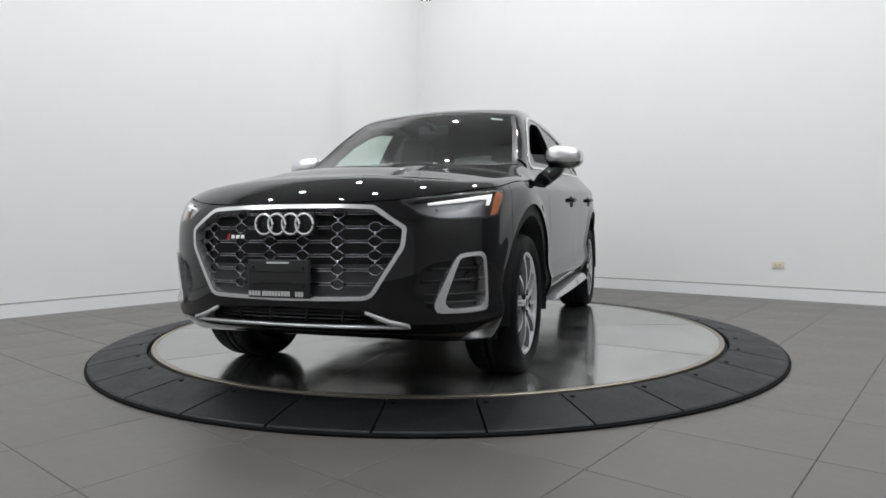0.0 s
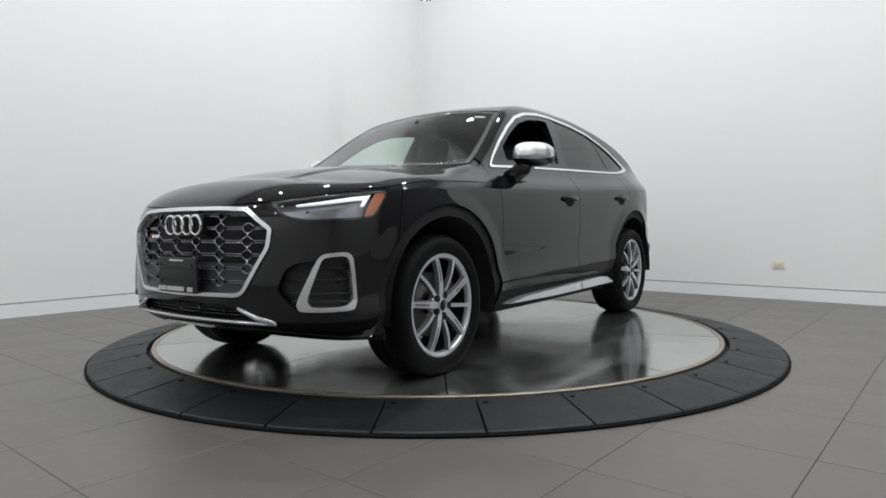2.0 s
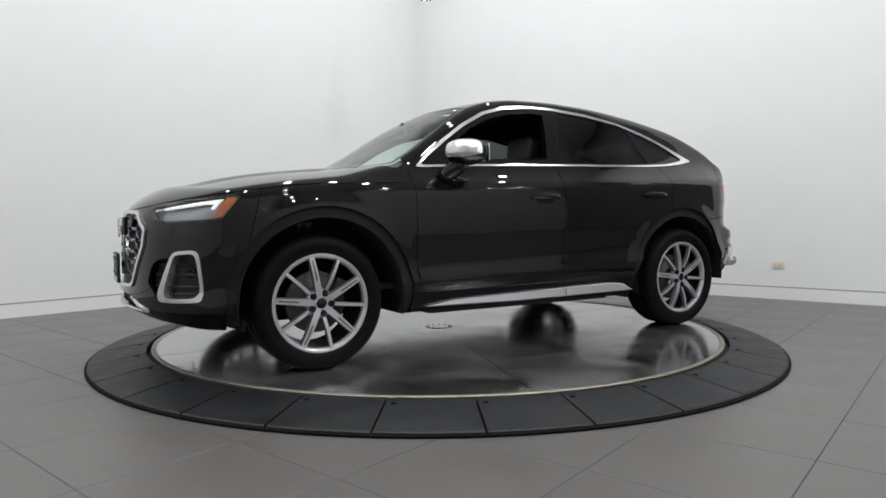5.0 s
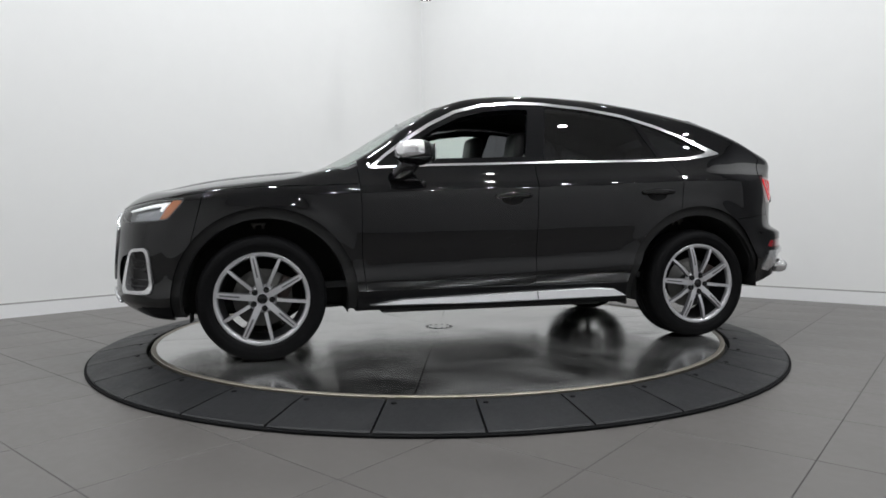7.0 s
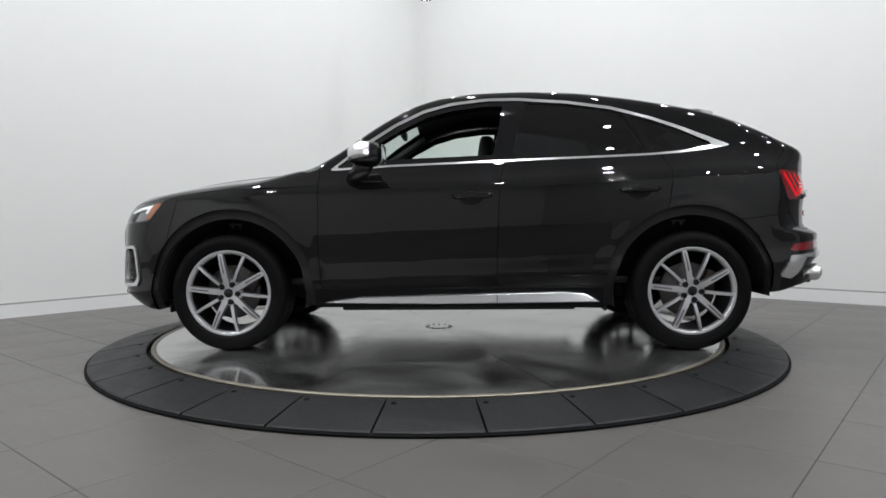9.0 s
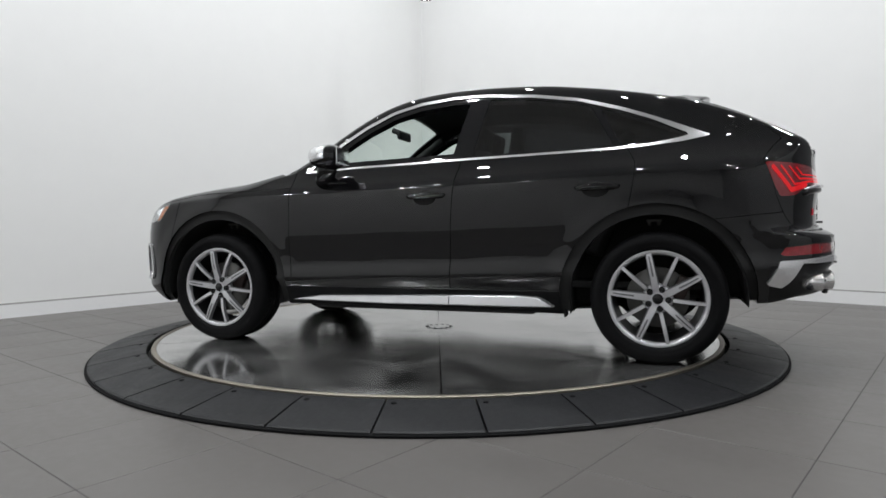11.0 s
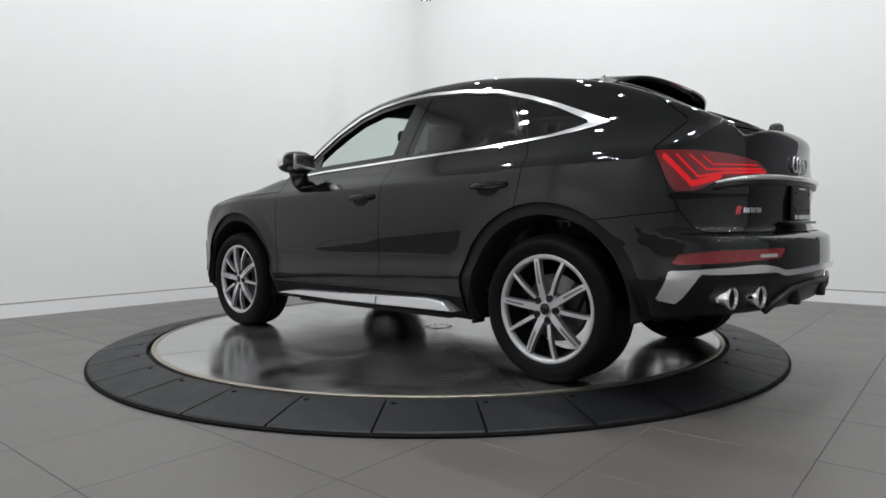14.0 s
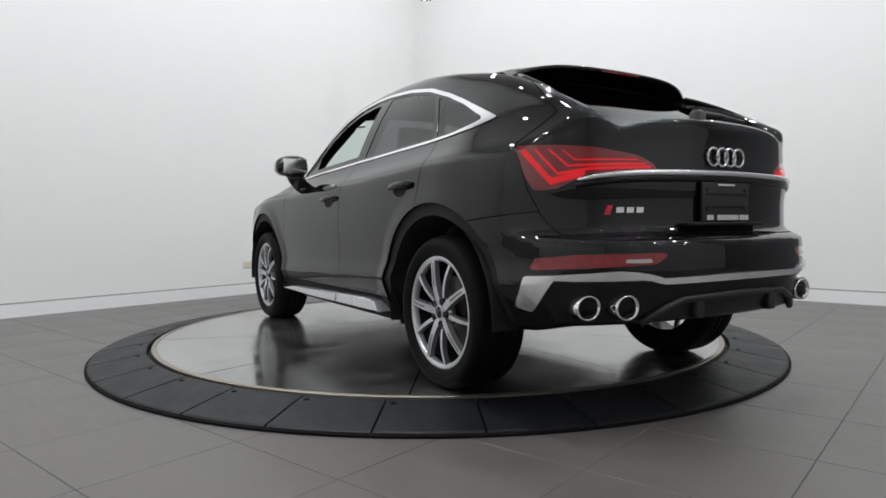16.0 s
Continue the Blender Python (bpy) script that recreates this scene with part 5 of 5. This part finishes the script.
def build_cabin(car):
    bm = box_bm((2.7, 1.50, 0.04), (-0.45, 0, 0.42), 0.01)
    part("cabin_floor", bm, M_CABIN, car, "dark cabin floor")
    # dashboard
    bm = box_bm((0.50, 1.44, 0.22), (0.70, 0, 0.97), 0.07)
    part("dashboard", bm, M_CABIN, car, "black dashboard")
    bm = box_bm((0.03, 0.24, 0.13), (0.50, 0.0, 1.10), 0.012)
    part("display_screen", bm, M_GLOSSBLACK, car, "dark dashboard screen")
    # steering wheel
    c = Vector((0.36, 0.37, 1.03))
    tilt = Matrix.Rotation(radians(-22), 3, "Y")
    loop = [c + tilt @ Vector((0, 0.185 * math.cos(a), 0.18 * math.sin(a))) for a in np.linspace(0, 2 * math.pi, 36, endpoint=False)]
    wheel = shape("steering_wheel", *tube(loop, 0.016, 8, True), M_LEATHER, car, "black steering wheel", True)
    for a in (-90, 180, 0):
        q = c + tilt @ Vector((0.02, 0.17 * math.cos(radians(a)), 0.17 * math.sin(radians(a))))
        shape("steering_spoke", *tube([c + Vector((0.03, 0, 0)), q], 0.018, 8), M_CABIN, wheel, "", True)
    bm = box_bm((0.06, 0.17, 0.13), c + Vector((0.03, 0, 0)), 0.025)
    part("steering_hub", bm, M_CABIN, wheel)
    # front seats
    for x, y, top in ((-0.40, 0.37, 1.40), (-0.30, -0.37, 1.46)):
        bm = box_bm((0.52, 0.50, 0.16), (x + 0.25, y, 0.62), 0.05)
        seat = part("front_seat", bm, M_LEATHER, car, "black leather front seat")
        bm = box_bm((0.15, 0.50, 0.64), (0, 0, 0), 0.055)
        bmesh.ops.transform(bm, matrix=pose(x - 0.06, y, 0.92, 0, -12, 0), verts=bm.verts)
        part("seat_back", bm, M_LEATHER, seat)
        bm = box_bm((0.11, 0.27, 0.20), (0, 0, 0), 0.045)
        bmesh.ops.transform(bm, matrix=pose(x - 0.07, y, top - 0.10, 0, -8, 0), verts=bm.verts)
        part("headrest", bm, M_LEATHER, seat, "black leather headrest")
        for d in (-0.06, 0.06):
            shape("headrest_post", *tube([(x - 0.09, y + d, 1.18), (x - 0.07, y + d, top - 0.14)], 0.007, 6), M_STEEL, seat)
    bm = box_bm((0.20, 1.32, 0.62), (0, 0, 0), 0.06)
    bmesh.ops.transform(bm, matrix=pose(-1.28, 0, 0.88, 0, -22, 0), verts=bm.verts)
    bench = part("rear_bench", bm, M_LEATHER, car, "black leather rear bench")
    for y in (-0.42, 0.0, 0.42):
        bm = box_bm((0.09, 0.26, 0.15), (0, 0, 0), 0.035)
        bmesh.ops.transform(bm, matrix=pose(-1.39, y, 1.24, 0, -14, 0), verts=bm.verts)
        part("headrest", bm, M_LEATHER, bench)
    # inner mirror and its stalk
    bm = box_bm((0.03, 0.22, 0.065), (0.24, 0, 1.435), 0.012)
    im = part("inner_mirror", bm, M_CABIN, car, "black inner mirror")
    shape("mirror_stalk", *tube([(0.25, 0, 1.45), (0.33, 0, 1.485)], 0.02, 8), M_CABIN, im)
    # far pillars trimmed dark
    for s in (1, -1):
        pts = [(0.70, s * 0.70, 1.10), (0.40, s * 0.645, 1.30), (0.12, s * 0.575, 1.47)]
        shape("pillar_trim", *tube(pts, 0.035, 8), M_CABIN, car, "", True)
    # paper sheet behind the screen's top corner
    q = [(0.235, 0.42), (0.235, 0.50), (0.215, 0.50), (0.215, 0.42)]
    vs = [(x, y, float(roof_line(x + 0.19 * y * y)) - 0.085 * y * y - 0.013 - 0.001 * k) for k in (0, 1) for x, y in q]
    shape("paper_sticker", vs, [(0, 1, 2, 3), (7, 6, 5, 4), (0, 4, 5, 1), (1, 5, 6, 2), (2, 6, 7, 3), (3, 7, 4, 0)], M_WHITE, car, "small white paper sticker")


def build_fog_details(car):
    for s in (1, -1):
        for z, u0, u1 in ((0.585, -1.42, -1.07), (0.535, -1.45, -1.06), (0.475, -1.46, -1.055), (0.44, -1.42, -1.05)):
            pts = []
            for u in np.linspace(u0, u1, 6):
                ys = np.linspace(0.4, 0.9, 200)
                xs = front_x(ys, np.full(200, z))
                k = int(np.argmin(np.abs(ys - xs - u)))
                pts.append((xs[k] - 0.024, s * (ys[k] - 0.012), z))
            shape("intake_slat", *tube(pts, 0.007, 6), M_PLASTIC, car, "", True)
        v, f = sweep([(0.0, 0.0), (0.018, 0.002), (0.022, 0.006), (0.026, 0.0), (0.026, -0.03)], 18, axis="x")
        ob = shape("parking_sensor", v, f, M_GLOSSBLACK, car, "round black sensor", True)
        ob.matrix_basis = pose(1.885, s * 0.762, 0.545, 0, 0, s * 45)


def build_car():
    car = new("car")
    tagged(car, "gloss black coupe-roofed utility car, driver window down, on a turntable", "car")
    build_skin(car)
    build_fog_details(car)
    build_wheels(car)
    build_sills(car)
    for s in (1, -1):
        build_mirror(car, s)
    build_tail(car)
    build_cabin(car)
    return car


# ---- fixtures ----
def build_outlet(at, turn):
    bm = box_bm((0.118, 0.008, 0.074), (0, 0.004, 0), 0.003)
    plate = part("wall_outlet", bm, M_IVORY, None, smooth=False)
    tagged(plate, "ivory wall socket plate set low on a white wall", "outlet")
    plate.matrix_basis = Matrix.Translation(at) @ pose(0, 0, 0, 0, 0, turn)
    for x in (-0.022, 0.022):
        bm = box_bm((0.030, 0.004, 0.034), (x, 0.0095, 0), 0.0015)
        sock = part("socket", bm, M_IVORY, plate, smooth=False)
        for z in (-0.006, 0.006):
            bm = box_bm((0.010, 0.002, 0.003), (x, 0.0122, z))
            part("slot", bm, M_DARK, sock, smooth=False)
    return plate


def build_downlights():
    first = None
    for i in range(6):
        for j in range(6):
            at = room(1.45 + 2.1 * i, 1.45 + 2.2 * j, CEILING)
            if at.y < 0.6 and abs(at.x) < 2.6:
                continue
            if first is None:
                v, f = sweep([(0.066, 0.0), (0.069, -0.030), (0.086, -0.034), (0.092, -0.026), (0.092, 0.0)], 28, axis="z")
                first = shape("downlight", v, f, M_WHITE, None, "", True)
                tagged(first, "round white ceiling spotlight, lit", "downlight", "ceiling spotlights")
                v, f = sweep([(0.0, -0.012), (0.066, -0.012)], 28, axis="z")
                shape("lens", v, f, M_GLOW, first, "glowing lens")
                first.matrix_basis = Matrix.Translation(at)
            else:
                copy_thing(first, Matrix.Translation(at))
            lamp = bpy.data.lights.new("downlight_lamp", "AREA")
            lamp.shape, lamp.size, lamp.energy, lamp.color = "DISK", 0.128, LAMP_POWER, (0.948, 0.972, 1.0)
            o = new("downlight_lamp", lamp)
            o.location = at - Vector((0, 0, 0.036))


def build_hanging_spot():
    """One spotlight on a rod, its foot just in view above the corner."""
    at = Vector((-0.205, 8.0, 3.545))
    v, f = sweep([(0.0, 0.26), (0.05, 0.26), (0.085, 0.22), (0.09, 0.03), (0.095, 0.0), (0.080, 0.0), (0.075, 0.02)], 28, axis="z")
    body = shape("hanging_spotlight", v, f, M_ALU, None, "", True)
    tagged(body, "grey metal spotlight hanging on a rod, lit", "spotlight")
    body.matrix_basis = Matrix.Translation(at) @ pose(0, 0, 0, 0, 8, 0)
    shape("lens", *sweep([(0.0, 0.012), (0.078, 0.012)], 28, axis="z"), M_GLOW, body, "glowing lens")
    shape("rod", *tube([(0, 0, 0.25), (-0.25, 0, CEILING - at.z)], 0.012, 8), M_ALU, body)


build_room()
build_hanging_spot()
build_ramp()
DISC = build_disc()
build_outlet(room(0.002, 5.17, 0.303), -(90 - ROOM_TURN) + 180)
build_outlet(room(3.19, 0.002, 0.301), ROOM_TURN + 180)
build_downlights()
CAR = build_car()
build_floor()


def motions():
    rows_disc, rows_car = [], []
    for t in (0.0, 4.0, 8.0, 12.0, 16.0):
        a = TURN_START + TURN_RATE * t
        m = pose(AXIS[0], AXIS[1], 0, 0, 0, a)
        rows_disc.append((t, m))
        rows_car.append((t, m @ pose(0, 0.06, 0)))
    walk(DISC, rows_disc)
    walk(CAR, rows_car)


motions()
